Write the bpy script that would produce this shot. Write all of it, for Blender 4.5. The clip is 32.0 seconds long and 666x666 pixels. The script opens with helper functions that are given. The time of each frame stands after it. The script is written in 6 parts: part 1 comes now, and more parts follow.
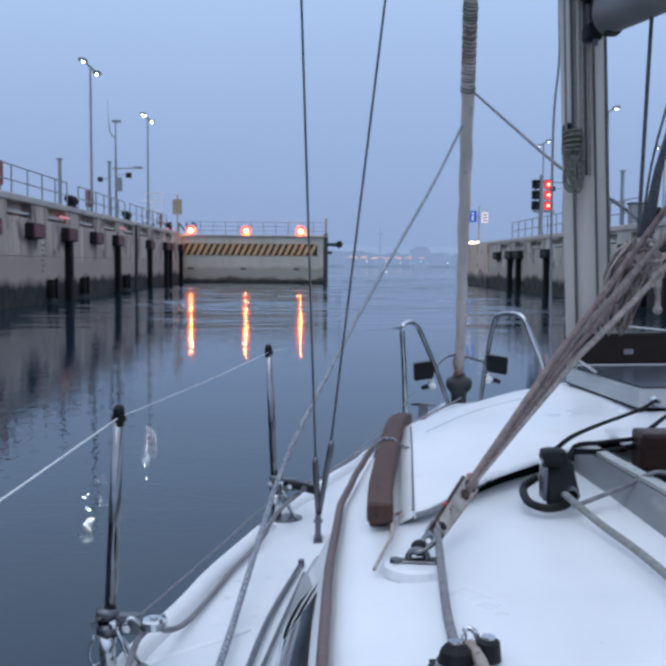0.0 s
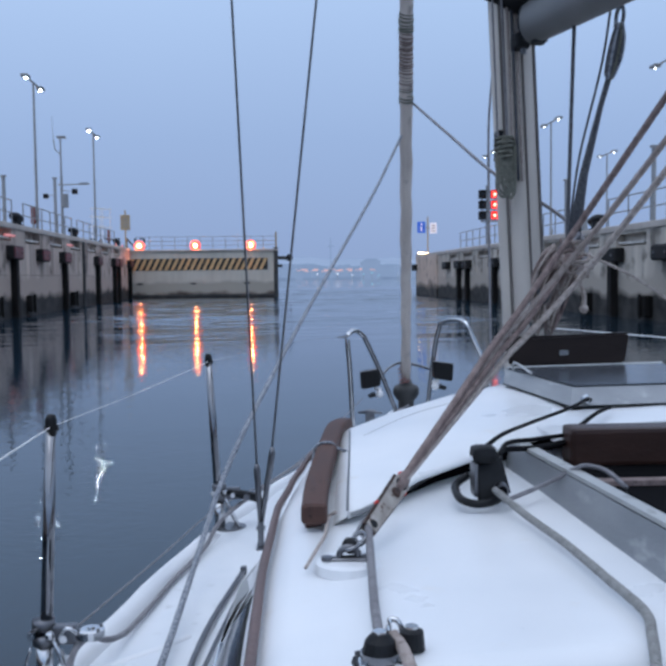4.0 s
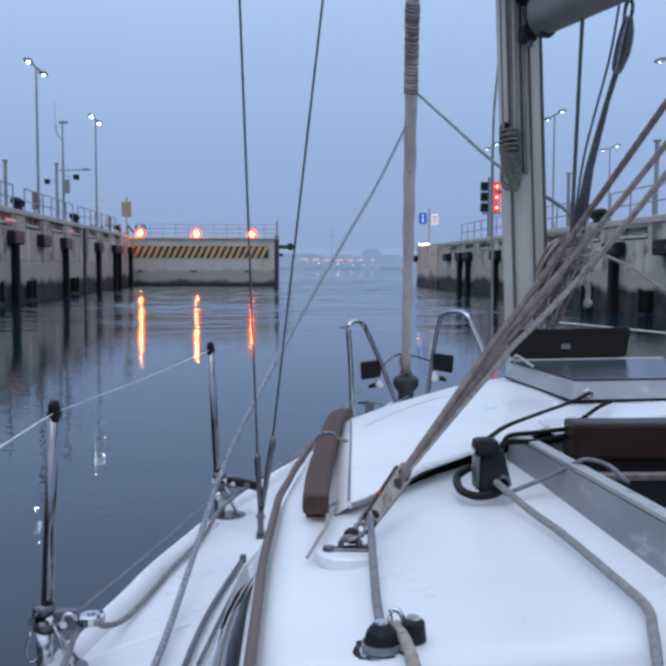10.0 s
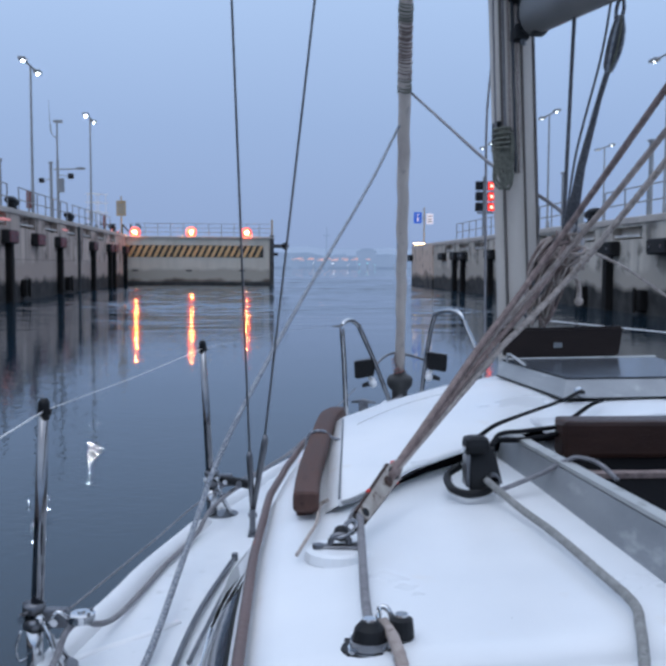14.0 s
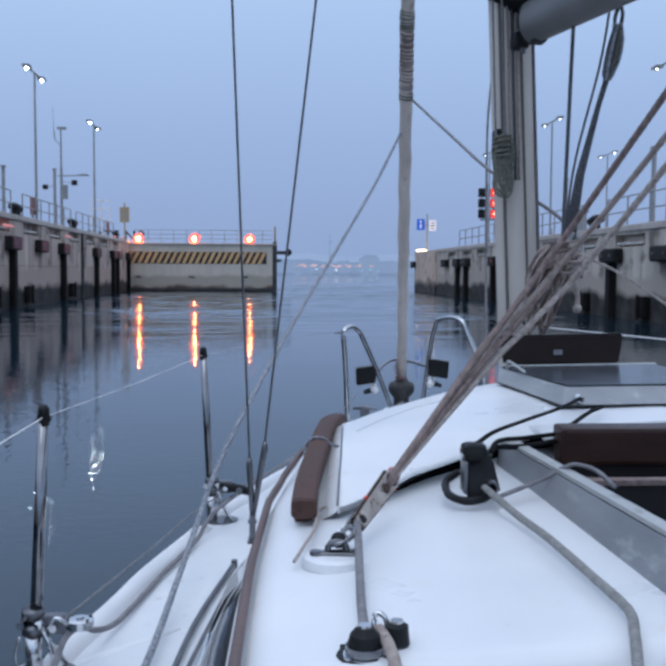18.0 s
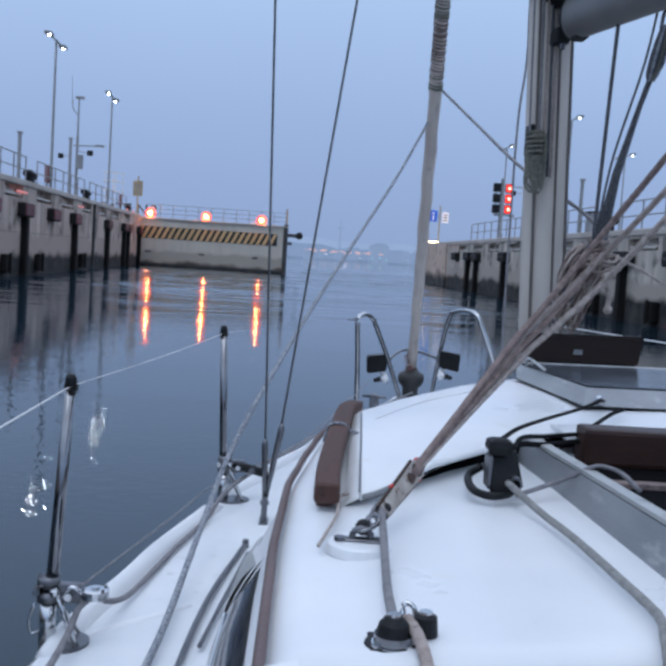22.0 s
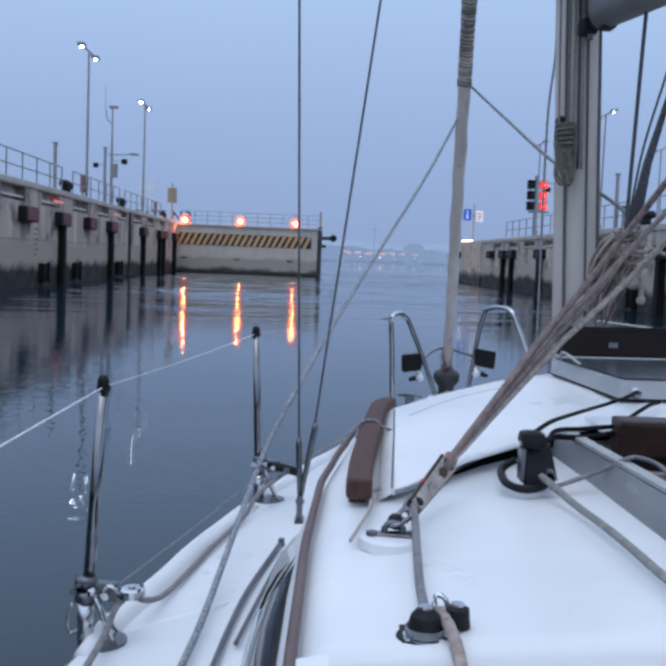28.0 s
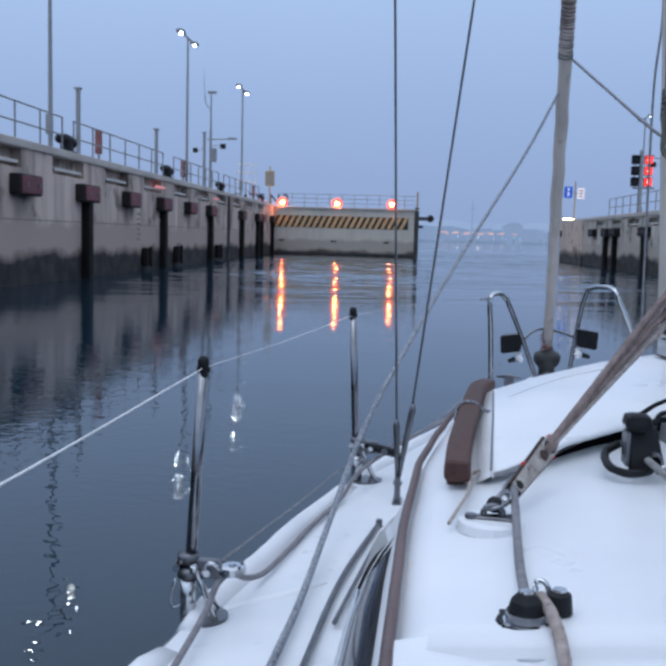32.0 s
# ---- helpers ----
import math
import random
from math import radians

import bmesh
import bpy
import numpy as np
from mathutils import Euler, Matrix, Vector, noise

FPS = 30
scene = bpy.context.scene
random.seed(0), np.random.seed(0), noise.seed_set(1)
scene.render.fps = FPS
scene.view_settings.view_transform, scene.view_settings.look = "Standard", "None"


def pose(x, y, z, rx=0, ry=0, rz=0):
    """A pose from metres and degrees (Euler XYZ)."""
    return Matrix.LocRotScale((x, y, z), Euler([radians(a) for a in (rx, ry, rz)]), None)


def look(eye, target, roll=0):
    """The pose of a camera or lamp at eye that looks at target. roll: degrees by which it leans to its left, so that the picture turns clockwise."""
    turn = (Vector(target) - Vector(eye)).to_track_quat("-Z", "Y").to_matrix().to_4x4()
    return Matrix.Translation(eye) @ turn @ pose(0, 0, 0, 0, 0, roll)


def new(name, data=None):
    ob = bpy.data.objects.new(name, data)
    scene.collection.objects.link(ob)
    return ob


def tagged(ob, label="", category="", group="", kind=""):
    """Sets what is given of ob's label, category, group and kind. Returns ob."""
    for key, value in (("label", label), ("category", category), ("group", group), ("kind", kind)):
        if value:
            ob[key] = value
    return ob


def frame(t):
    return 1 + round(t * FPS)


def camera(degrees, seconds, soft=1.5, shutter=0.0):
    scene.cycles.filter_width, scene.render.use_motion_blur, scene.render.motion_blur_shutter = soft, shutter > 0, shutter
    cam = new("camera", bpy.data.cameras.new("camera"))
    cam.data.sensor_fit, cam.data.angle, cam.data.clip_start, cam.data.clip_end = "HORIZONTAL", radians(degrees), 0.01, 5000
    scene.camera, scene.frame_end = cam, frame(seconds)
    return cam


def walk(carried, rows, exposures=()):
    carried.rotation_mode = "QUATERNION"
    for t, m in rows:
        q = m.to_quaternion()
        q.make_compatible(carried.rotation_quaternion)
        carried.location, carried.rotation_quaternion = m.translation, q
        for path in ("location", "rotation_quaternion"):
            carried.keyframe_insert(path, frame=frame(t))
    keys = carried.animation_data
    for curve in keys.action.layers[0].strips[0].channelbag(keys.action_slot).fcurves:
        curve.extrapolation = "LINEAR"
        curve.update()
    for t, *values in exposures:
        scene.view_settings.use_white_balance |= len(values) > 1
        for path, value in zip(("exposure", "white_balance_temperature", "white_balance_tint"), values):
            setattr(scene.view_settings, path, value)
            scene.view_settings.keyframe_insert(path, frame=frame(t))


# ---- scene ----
cam = camera(39.23, 32.0, soft=3.5, shutter=0.0)
PATH = [
    (0, -0.740, 0.029, 2.014, 85.75, -0.43, 0.46),
    (0.5, -0.716, 0.008, 2.001, 83.51, 0.75, 0.16),
    (1, -0.710, 0.005, 1.995, 84.29, -0.27, -1.79),
    (1.5, -0.694, 0.008, 1.992, 84.88, 0.08, -1.65),
    (2, -0.704, 0.007, 1.990, 86.25, -0.03, -1.56),
    (2.5, -0.705, 0.013, 1.987, 85.56, 0.08, -1.37),
    (3, -0.697, 0.005, 1.992, 86.11, 0.27, -1.86),
    (3.5, -0.689, 0.001, 1.995, 86.54, 0.79, -2.72),
    (5.5, -0.709, 0.006, 1.995, 86.44, 0.11, -1.45),
    (6, -0.702, 0.003, 1.999, 87.11, -0.00, -1.79),
    (6.5, -0.693, -0.002, 2.001, 88.17, -0.40, -3.52),
    (7, -0.695, -0.003, 2.005, 87.20, 0.22, -2.76),
    (7.5, -0.693, -0.000, 2.006, 87.05, 0.45, -2.72),
    (8, -0.694, -0.002, 2.006, 86.94, 0.32, -2.72),
    (8.5, -0.693, 0.004, 2.000, 86.12, -0.00, -2.85),
    (9, -0.700, 0.000, 2.000, 86.17, 0.00, -2.70),
    (9.5, -0.702, 0.002, 1.997, 86.01, -0.19, -2.63),
    (10, -0.702, 0.002, 1.996, 85.91, -0.20, -2.49),
    (10.5, -0.695, 0.003, 1.995, 85.77, -0.29, -2.58),
    (11, -0.697, 0.005, 1.992, 85.57, -0.43, -2.45),
    (11.5, -0.701, 0.007, 1.991, 85.60, -0.42, -2.23),
    (12, -0.692, -0.003, 1.995, 86.18, -0.23, -2.38),
    (12.5, -0.705, 0.004, 1.996, 86.53, -0.56, -2.68),
    (13, -0.707, 0.010, 1.991, 85.95, -0.58, -2.76),
    (13.5, -0.694, 0.006, 1.989, 85.88, -0.18, -2.81),
    (14, -0.692, 0.002, 1.993, 85.87, -0.24, -2.79),
    (14.5, -0.696, 0.002, 1.994, 85.98, -0.46, -2.79),
    (16.5, -0.691, -0.007, 1.993, 85.84, -0.52, -2.79),
    (17, -0.692, -0.008, 1.992, 86.59, -0.32, -2.32),
    (17.5, -0.688, -0.006, 1.993, 86.42, -0.28, -2.45),
    (18, -0.682, -0.007, 1.995, 86.27, -0.29, -2.60),
    (18.5, -0.696, -0.005, 1.993, 86.05, -0.55, -2.32),
    (19, -0.694, -0.004, 1.990, 85.89, -0.57, -2.11),
    (19.5, -0.689, -0.008, 1.990, 85.83, -0.43, -2.06),
    (20, -0.703, -0.001, 1.990, 85.76, -0.75, -1.77),
    (20.5, -0.714, 0.004, 1.988, 85.36, -1.23, -1.51),
    (21, -0.717, 0.003, 1.983, 84.87, -1.74, -1.51),
    (21.5, -0.716, 0.006, 1.983, 84.70, -2.24, -1.92),
    (22, -0.742, 0.006, 1.991, 85.39, -3.73, -2.05),
    (22.5, -0.711, -0.000, 1.989, 85.46, -1.56, -1.32),
    (23, -0.704, 0.001, 1.986, 85.29, -1.19, -1.45),
    (23.5, -0.708, 0.001, 1.981, 85.27, -0.61, -0.74),
    (24, -0.705, -0.003, 1.985, 85.46, -0.98, -0.60),
    (24.5, -0.705, -0.003, 1.983, 85.25, -1.24, -0.86),
    (25, -0.718, -0.001, 1.984, 85.44, -1.80, -1.04),
    (25.5, -0.724, 0.003, 1.983, 85.20, -2.06, -0.17),
    (27.5, -0.720, -0.001, 1.981, 85.97, -2.00, -0.02),
    (28, -0.725, 0.006, 1.978, 85.41, -2.30, 0.07),
    (28.5, -0.722, -0.000, 1.979, 85.81, -2.43, -0.11),
    (29, -0.723, 0.001, 1.977, 85.45, -2.37, 0.38),
    (29.5, -0.727, 0.007, 1.976, 84.75, -2.07, 1.48),
    (30, -0.715, 0.009, 1.979, 84.92, -1.59, 2.74),
    (30.5, -0.717, 0.006, 1.984, 85.68, -1.12, 4.76),
    (31, -0.725, 0.010, 1.986, 85.73, -2.09, 4.49),
    (31.5, -0.736, 0.015, 1.982, 84.32, -1.89, 5.83),
    (32, -0.725, 0.017, 1.976, 84.07, -1.51, 5.98),
]
walk(cam, [(r[0], pose(*r[1:])) for r in PATH])

# ---- world and light: blue dusk under an even, hazy overcast ----
world = bpy.data.worlds.new("dusk_sky")
scene.world = world
world.use_nodes = True
wn, wl = world.node_tree.nodes, world.node_tree.links
wn.clear()
w_out = wn.new("ShaderNodeOutputWorld")
w_bg = wn.new("ShaderNodeBackground")
w_tc = wn.new("ShaderNodeTexCoord")
w_sep = wn.new("ShaderNodeSeparateXYZ")
w_ramp = wn.new("ShaderNodeValToRGB")
w_noise = wn.new("ShaderNodeTexNoise")
w_noise.inputs["Scale"].default_value = 2.2
w_noise.inputs["Detail"].default_value = 3
w_add = wn.new("ShaderNodeMath")
w_add.operation = "MULTIPLY_ADD"
w_add.inputs[1].default_value = 0.04
wl.new(w_tc.outputs["Generated"], w_sep.inputs[0])
wl.new(w_tc.outputs["Generated"], w_noise.inputs["Vector"])
wl.new(w_noise.outputs["Fac"], w_add.inputs[0])
wl.new(w_sep.outputs["Z"], w_add.inputs[2])
wl.new(w_add.outputs[0], w_ramp.inputs[0])
wl.new(w_ramp.outputs[0], w_bg.inputs["Color"])
wl.new(w_bg.outputs[0], w_out.inputs["Surface"])
SKY = [(0.0, (0.245, 0.335, 0.535)), (0.05, (0.262, 0.36, 0.585)), (0.16, (0.302, 0.424, 0.672)),
       (0.32, (0.40, 0.552, 0.825)), (0.6, (0.70, 0.85, 1.13)), (1.0, (0.88, 1.0, 1.27))]
el = w_ramp.color_ramp.elements
while len(el) < len(SKY):
    el.new(0.5)
for e_, (pos_, col_) in zip(el, SKY):
    e_.position, e_.color = pos_, (*col_, 1)
w_bg.inputs["Strength"].default_value = 1.1
sun = new("sun", bpy.data.lights.new("sun", "SUN"))
sun.data.energy, sun.data.angle, sun.data.color = 0.5, radians(40), (0.86, 0.92, 1.0)
sun.matrix_world = look((0, 0, 60), (8, 16, 0))

# ---- helpers for building ----
LOCK = Matrix.Translation((-0.70, 0, 0)) @ Matrix.Rotation(radians(1.8), 4, "Z")
HOME = {}


def thing(name, at=(0, 0, 0), label="", category="", group="", lock=False, kind=""):
    """An empty at the thing's base that holds its parts; lock: at is given along the lock's own axes."""
    ob = new(name)
    ob.empty_display_size = 0.1
    ob.matrix_basis = (LOCK if lock else Matrix()) @ Matrix.Translation(at)
    HOME[ob] = Vector(at)
    return tagged(ob, label, category, group, kind)


def part(name, bm, material, parent, label="", smooth=False, kind=""):
    me = bpy.data.meshes.new(name)
    at = HOME[parent]
    bm.transform(Matrix.Translation(-at))
    bmesh.ops.recalc_face_normals(bm, faces=bm.faces)
    bm.to_mesh(me)
    bm.free()
    me.materials.append(material)
    if smooth:
        me.shade_smooth()
    ob = new(name, me)
    ob.parent = parent
    HOME[ob] = at
    return tagged(ob, label, kind=kind)


def solid(name, bm, material, label="", category="", kind="", lock=False, smooth=False, group=""):
    """A thing of one mesh."""
    me = bpy.data.meshes.new(name)
    bmesh.ops.recalc_face_normals(bm, faces=bm.faces)
    bm.to_mesh(me)
    bm.free()
    me.materials.append(material)
    if smooth:
        me.shade_smooth()
    ob = new(name, me)
    if lock:
        ob.matrix_basis = LOCK
    HOME[ob] = Vector((0, 0, 0))
    return tagged(ob, label, category, group, kind)


def bx(bm, x0, x1, y0, y1, z0, z1, bev=0.0):
    vs = [bm.verts.new((x, y, z)) for z in (z0, z1) for y in (y0, y1) for x in (x0, x1)]
    fs = [bm.faces.new([vs[i] for i in q]) for q in ((0, 2, 3, 1), (4, 5, 7, 6), (0, 1, 5, 4), (2, 6, 7, 3), (0, 4, 6, 2), (1, 3, 7, 5))]
    if bev:
        es = list({e for f in fs for e in f.edges})
        bmesh.ops.bevel(bm, geom=es, offset=bev, segments=2, affect="EDGES", profile=0.6)
    return bm


def ring(c, d, r, n, up=None, ry=None):
    d = Vector(d).normalized()
    up = Vector(up) if up else (Vector((0, 0, 1)) if abs(d.z) < 0.9 else Vector((0, 1, 0)))
    a = d.cross(up).normalized()
    b = a.cross(d)
    return [Vector(c) + a * (r * math.cos(2 * math.pi * k / n)) + b * ((ry or r) * math.sin(2 * math.pi * k / n)) for k in range(n)]


def loft(bm, rings, closed=True, caps=True):
    vr = [[bm.verts.new(p) for p in r] for r in rings]
    n = len(vr[0])
    for a, b in zip(vr, vr[1:]):
        for k in range(n if closed else n - 1):
            bm.faces.new((a[k], a[(k + 1) % n], b[(k + 1) % n], b[k]))
    if caps and closed:
        bm.faces.new(vr[0][::-1])
        bm.faces.new(vr[-1])
    return bm


def glide(pts, k=5):
    """A smooth line through the points."""
    p = [Vector(q) for q in pts]
    p = [p[0] * 2 - p[1]] + p + [p[-1] * 2 - p[-2]]
    out = []
    for i in range(1, len(p) - 2):
        for j in range(k):
            t = j / k
            a, b, c, d = p[i - 1:i + 3]
            out.append(0.5 * (2 * b + (c - a) * t + (2 * a - 5 * b + 4 * c - d) * t * t + (3 * b - a - 3 * c + d) * t ** 3))
    return out + [p[-2]]


def tube(bm, pts, r, n=8, radii=None, up=None, ry=None):
    p = [Vector(q) for q in pts]
    rings = []
    for i, q in enumerate(p):
        d = p[min(i + 1, len(p) - 1)] - p[max(i - 1, 0)]
        rr = radii[i] if radii else r
        rings.append(ring(q, d, rr, n, up, ry))
    return loft(bm, rings)


def rod(p0, p1, r, n=8, r1=None):
    return tube(bmesh.new(), [p0, p1], r, n, [r, r1 if r1 is not None else r])


def ball(bm, c, r, seg=12, squash=1.0):
    bmesh.ops.create_uvsphere(bm, u_segments=seg, v_segments=seg // 2 + 1, radius=r,
                              matrix=Matrix.Translation(c) @ Matrix.Diagonal((1, 1, squash, 1)))
    return bm


def box(*a, bev=0.0):
    return bx(bmesh.new(), *a, bev=bev)


def prism(bm, poly, depth):
    """A flat polygon pushed along depth."""
    lo = [bm.verts.new(p) for p in poly]
    hi = [bm.verts.new(Vector(p) + Vector(depth)) for p in poly]
    bm.faces.new(lo[::-1])
    bm.faces.new(hi)
    n = len(lo)
    for k in range(n):
        bm.faces.new((lo[k], lo[(k + 1) % n], hi[(k + 1) % n], hi[k]))
    return bm


# ---- materials ----
def surf(name, c1, c2, scale=6.0, rough=0.5, metal=0.0, bump=0.1, fine=60.0, stretch=(1, 1, 1), rvar=0.12, c3=None, spot=0.62, per=0.0, spec=0.5):
    """Two tones by a broad noise, a grain by a fine one, and spots of a third tone."""
    m = bpy.data.materials.new(name)
    m.use_nodes = True
    n, l = m.node_tree.nodes, m.node_tree.links
    b = n["Principled BSDF"]
    tc = n.new("ShaderNodeTexCoord")
    mp = n.new("ShaderNodeMapping")
    mp.inputs["Scale"].default_value = stretch
    l.new(tc.outputs["Object"], mp.inputs[0])
    big = n.new("ShaderNodeTexNoise")
    big.inputs["Scale"].default_value, big.inputs["Detail"].default_value = scale, 6
    l.new(mp.outputs[0], big.inputs["Vector"])
    ra = n.new("ShaderNodeValToRGB")
    ra.color_ramp.elements[0].position, ra.color_ramp.elements[1].position = 0.32, 0.68
    ra.color_ramp.elements[0].color, ra.color_ramp.elements[1].color = (*c1, 1), (*c2, 1)
    l.new(big.outputs["Fac"], ra.inputs[0])
    col = ra.outputs[0]
    gr = n.new("ShaderNodeTexNoise")
    gr.inputs["Scale"].default_value, gr.inputs["Detail"].default_value = fine, 4
    l.new(mp.outputs[0], gr.inputs["Vector"])
    if c3:
        sp = n.new("ShaderNodeTexNoise")
        sp.inputs["Scale"].default_value, sp.inputs["Detail"].default_value = scale * 2.7, 8
        l.new(mp.outputs[0], sp.inputs["Vector"])
        th = n.new("ShaderNodeValToRGB")
        th.color_ramp.elements[0].position, th.color_ramp.elements[1].position = spot, spot + 0.1
        l.new(sp.outputs["Fac"], th.inputs[0])
        mx = n.new("ShaderNodeMix")
        mx.data_type = "RGBA"
        l.new(th.outputs[0], mx.inputs["Factor"])
        l.new(col, mx.inputs["A"])
        mx.inputs["B"].default_value = (*c3, 1)
        col = mx.outputs["Result"]
    if per:
        oi = n.new("ShaderNodeObjectInfo")
        hs = n.new("ShaderNodeHueSaturation")
        ma = n.new("ShaderNodeMapRange")
        ma.inputs["To Min"].default_value, ma.inputs["To Max"].default_value = 1 - per, 1 + per
        l.new(oi.outputs["Random"], ma.inputs["Value"])
        l.new(ma.outputs[0], hs.inputs["Value"])
        l.new(col, hs.inputs["Color"])
        col = hs.outputs[0]
    l.new(col, b.inputs["Base Color"])
    rr = n.new("ShaderNodeMapRange")
    rr.inputs["To Min"].default_value, rr.inputs["To Max"].default_value = max(rough - rvar, 0.02), min(rough + rvar, 1)
    l.new(big.outputs["Fac"], rr.inputs["Value"])
    l.new(rr.outputs[0], b.inputs["Roughness"])
    b.inputs["Metallic"].default_value = metal
    b.inputs["Specular IOR Level"].default_value = spec
    if bump:
        bp = n.new("ShaderNodeBump")
        bp.inputs["Strength"].default_value, bp.inputs["Distance"].default_value = bump, 0.01
        l.new(gr.outputs["Fac"], bp.inputs["Height"])
        l.new(bp.outputs[0], b.inputs["Normal"])
    return m


def glow(name, color, power):
    m = bpy.data.materials.new(name)
    m.use_nodes = True
    b = m.node_tree.nodes["Principled BSDF"]
    b.inputs["Base Color"].default_value = (*color, 1)
    b.inputs["Emission Color"].default_value = (*color, 1)
    b.inputs["Emission Strength"].default_value = power
    return m


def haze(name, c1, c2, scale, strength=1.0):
    """Far, misty distance: the airlight is put in as an emission colour."""
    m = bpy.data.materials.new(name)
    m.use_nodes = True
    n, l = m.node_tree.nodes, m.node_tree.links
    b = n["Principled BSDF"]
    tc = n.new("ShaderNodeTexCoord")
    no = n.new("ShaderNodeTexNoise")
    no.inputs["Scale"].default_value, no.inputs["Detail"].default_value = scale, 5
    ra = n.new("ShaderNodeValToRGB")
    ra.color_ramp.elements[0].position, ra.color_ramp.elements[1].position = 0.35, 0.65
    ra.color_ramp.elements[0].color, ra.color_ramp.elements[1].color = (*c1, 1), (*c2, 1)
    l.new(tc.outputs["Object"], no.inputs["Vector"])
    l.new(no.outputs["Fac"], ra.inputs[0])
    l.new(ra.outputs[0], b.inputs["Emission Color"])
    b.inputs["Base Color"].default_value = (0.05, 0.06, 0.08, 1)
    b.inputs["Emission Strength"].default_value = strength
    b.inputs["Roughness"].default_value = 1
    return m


def tidal(name, dry1, dry2, wet, level, streak=0.5, damp=0.75, dk=0.42, spot=0.55):
    """Weathered concrete above a ragged, weed-dark tide line, with run-down streaks."""
    m = surf(name, dry1, dry2, 0.35, 0.85, bump=0.35, fine=14.0, c3=tuple(0.5 * v for v in dry1), spot=spot)
    n, l = m.node_tree.nodes, m.node_tree.links
    b = n["Principled BSDF"]
    src = b.inputs["Base Color"].links[0].from_socket
    tc = n.new("ShaderNodeTexCoord")
    mp = n.new("ShaderNodeMapping")
    mp.inputs["Scale"].default_value = (1.6, 1.6, 0.12)
    l.new(tc.outputs["Object"], mp.inputs[0])
    st = n.new("ShaderNodeTexNoise")
    st.inputs["Scale"].default_value, st.inputs["Detail"].default_value = 1.1, 7
    l.new(mp.outputs[0], st.inputs["Vector"])
    sr = n.new("ShaderNodeMapRange")
    sr.inputs["From Min"].default_value, sr.inputs["From Max"].default_value = 0.42, 0.72
    sr.inputs["To Min"].default_value, sr.inputs["To Max"].default_value = 1.0, 1.0 - streak
    l.new(st.outputs["Fac"], sr.inputs["Value"])
    mul = n.new("ShaderNodeMix")
    mul.data_type, mul.blend_type = "RGBA", "MULTIPLY"
    mul.inputs["Factor"].default_value = 1
    l.new(src, mul.inputs["A"])
    l.new(sr.outputs[0], mul.inputs["B"])
    sep = n.new("ShaderNodeSeparateXYZ")
    l.new(tc.outputs["Object"], sep.inputs[0])
    ed = n.new("ShaderNodeTexNoise")
    ed.inputs["Scale"].default_value, ed.inputs["Detail"].default_value = 0.7, 6
    l.new(tc.outputs["Object"], ed.inputs["Vector"])
    ad = n.new("ShaderNodeMath")
    ad.operation = "MULTIPLY_ADD"
    ad.inputs[1].default_value = 0.9
    l.new(ed.outputs["Fac"], ad.inputs[0])
    l.new(sep.outputs["Z"], ad.inputs[2])
    rg = n.new("ShaderNodeMapRange")
    rg.inputs["From Min"].default_value, rg.inputs["From Max"].default_value = level + 0.3, level + 0.6
    l.new(ad.outputs[0], rg.inputs["Value"])
    mx = n.new("ShaderNodeMix")
    mx.data_type = "RGBA"
    l.new(rg.outputs[0], mx.inputs["Factor"])
    wd = n.new("ShaderNodeTexNoise")
    wd.inputs["Scale"].default_value, wd.inputs["Detail"].default_value = 1.9, 8
    l.new(tc.outputs["Object"], wd.inputs["Vector"])
    wr_ = n.new("ShaderNodeValToRGB")
    wr_.color_ramp.elements[0].position, wr_.color_ramp.elements[1].position = 0.38, 0.72
    wr_.color_ramp.elements[0].color = (*(0.55 * v for v in wet), 1)
    wr_.color_ramp.elements[1].color = (*(2.0 * v for v in wet), 1)
    l.new(wd.outputs["Fac"], wr_.inputs[0])
    l.new(wr_.outputs[0], mx.inputs["A"])
    dg = n.new("ShaderNodeMapRange")
    dg.inputs["From Min"].default_value, dg.inputs["From Max"].default_value = level + damp, level + damp + 0.25
    l.new(ad.outputs[0], dg.inputs["Value"])
    dm = n.new("ShaderNodeMix")
    dm.data_type = "RGBA"
    l.new(dg.outputs[0], dm.inputs["Factor"])
    dm.inputs["A"].default_value = (*(dk * a_ + 0.5 * w_ for a_, w_ in zip(dry1, wet)), 1)
    l.new(mul.outputs["Result"], dm.inputs["B"])
    l.new(dm.outputs["Result"], mx.inputs["B"])
    l.new(mx.outputs["Result"], b.inputs["Base Color"])
    return m


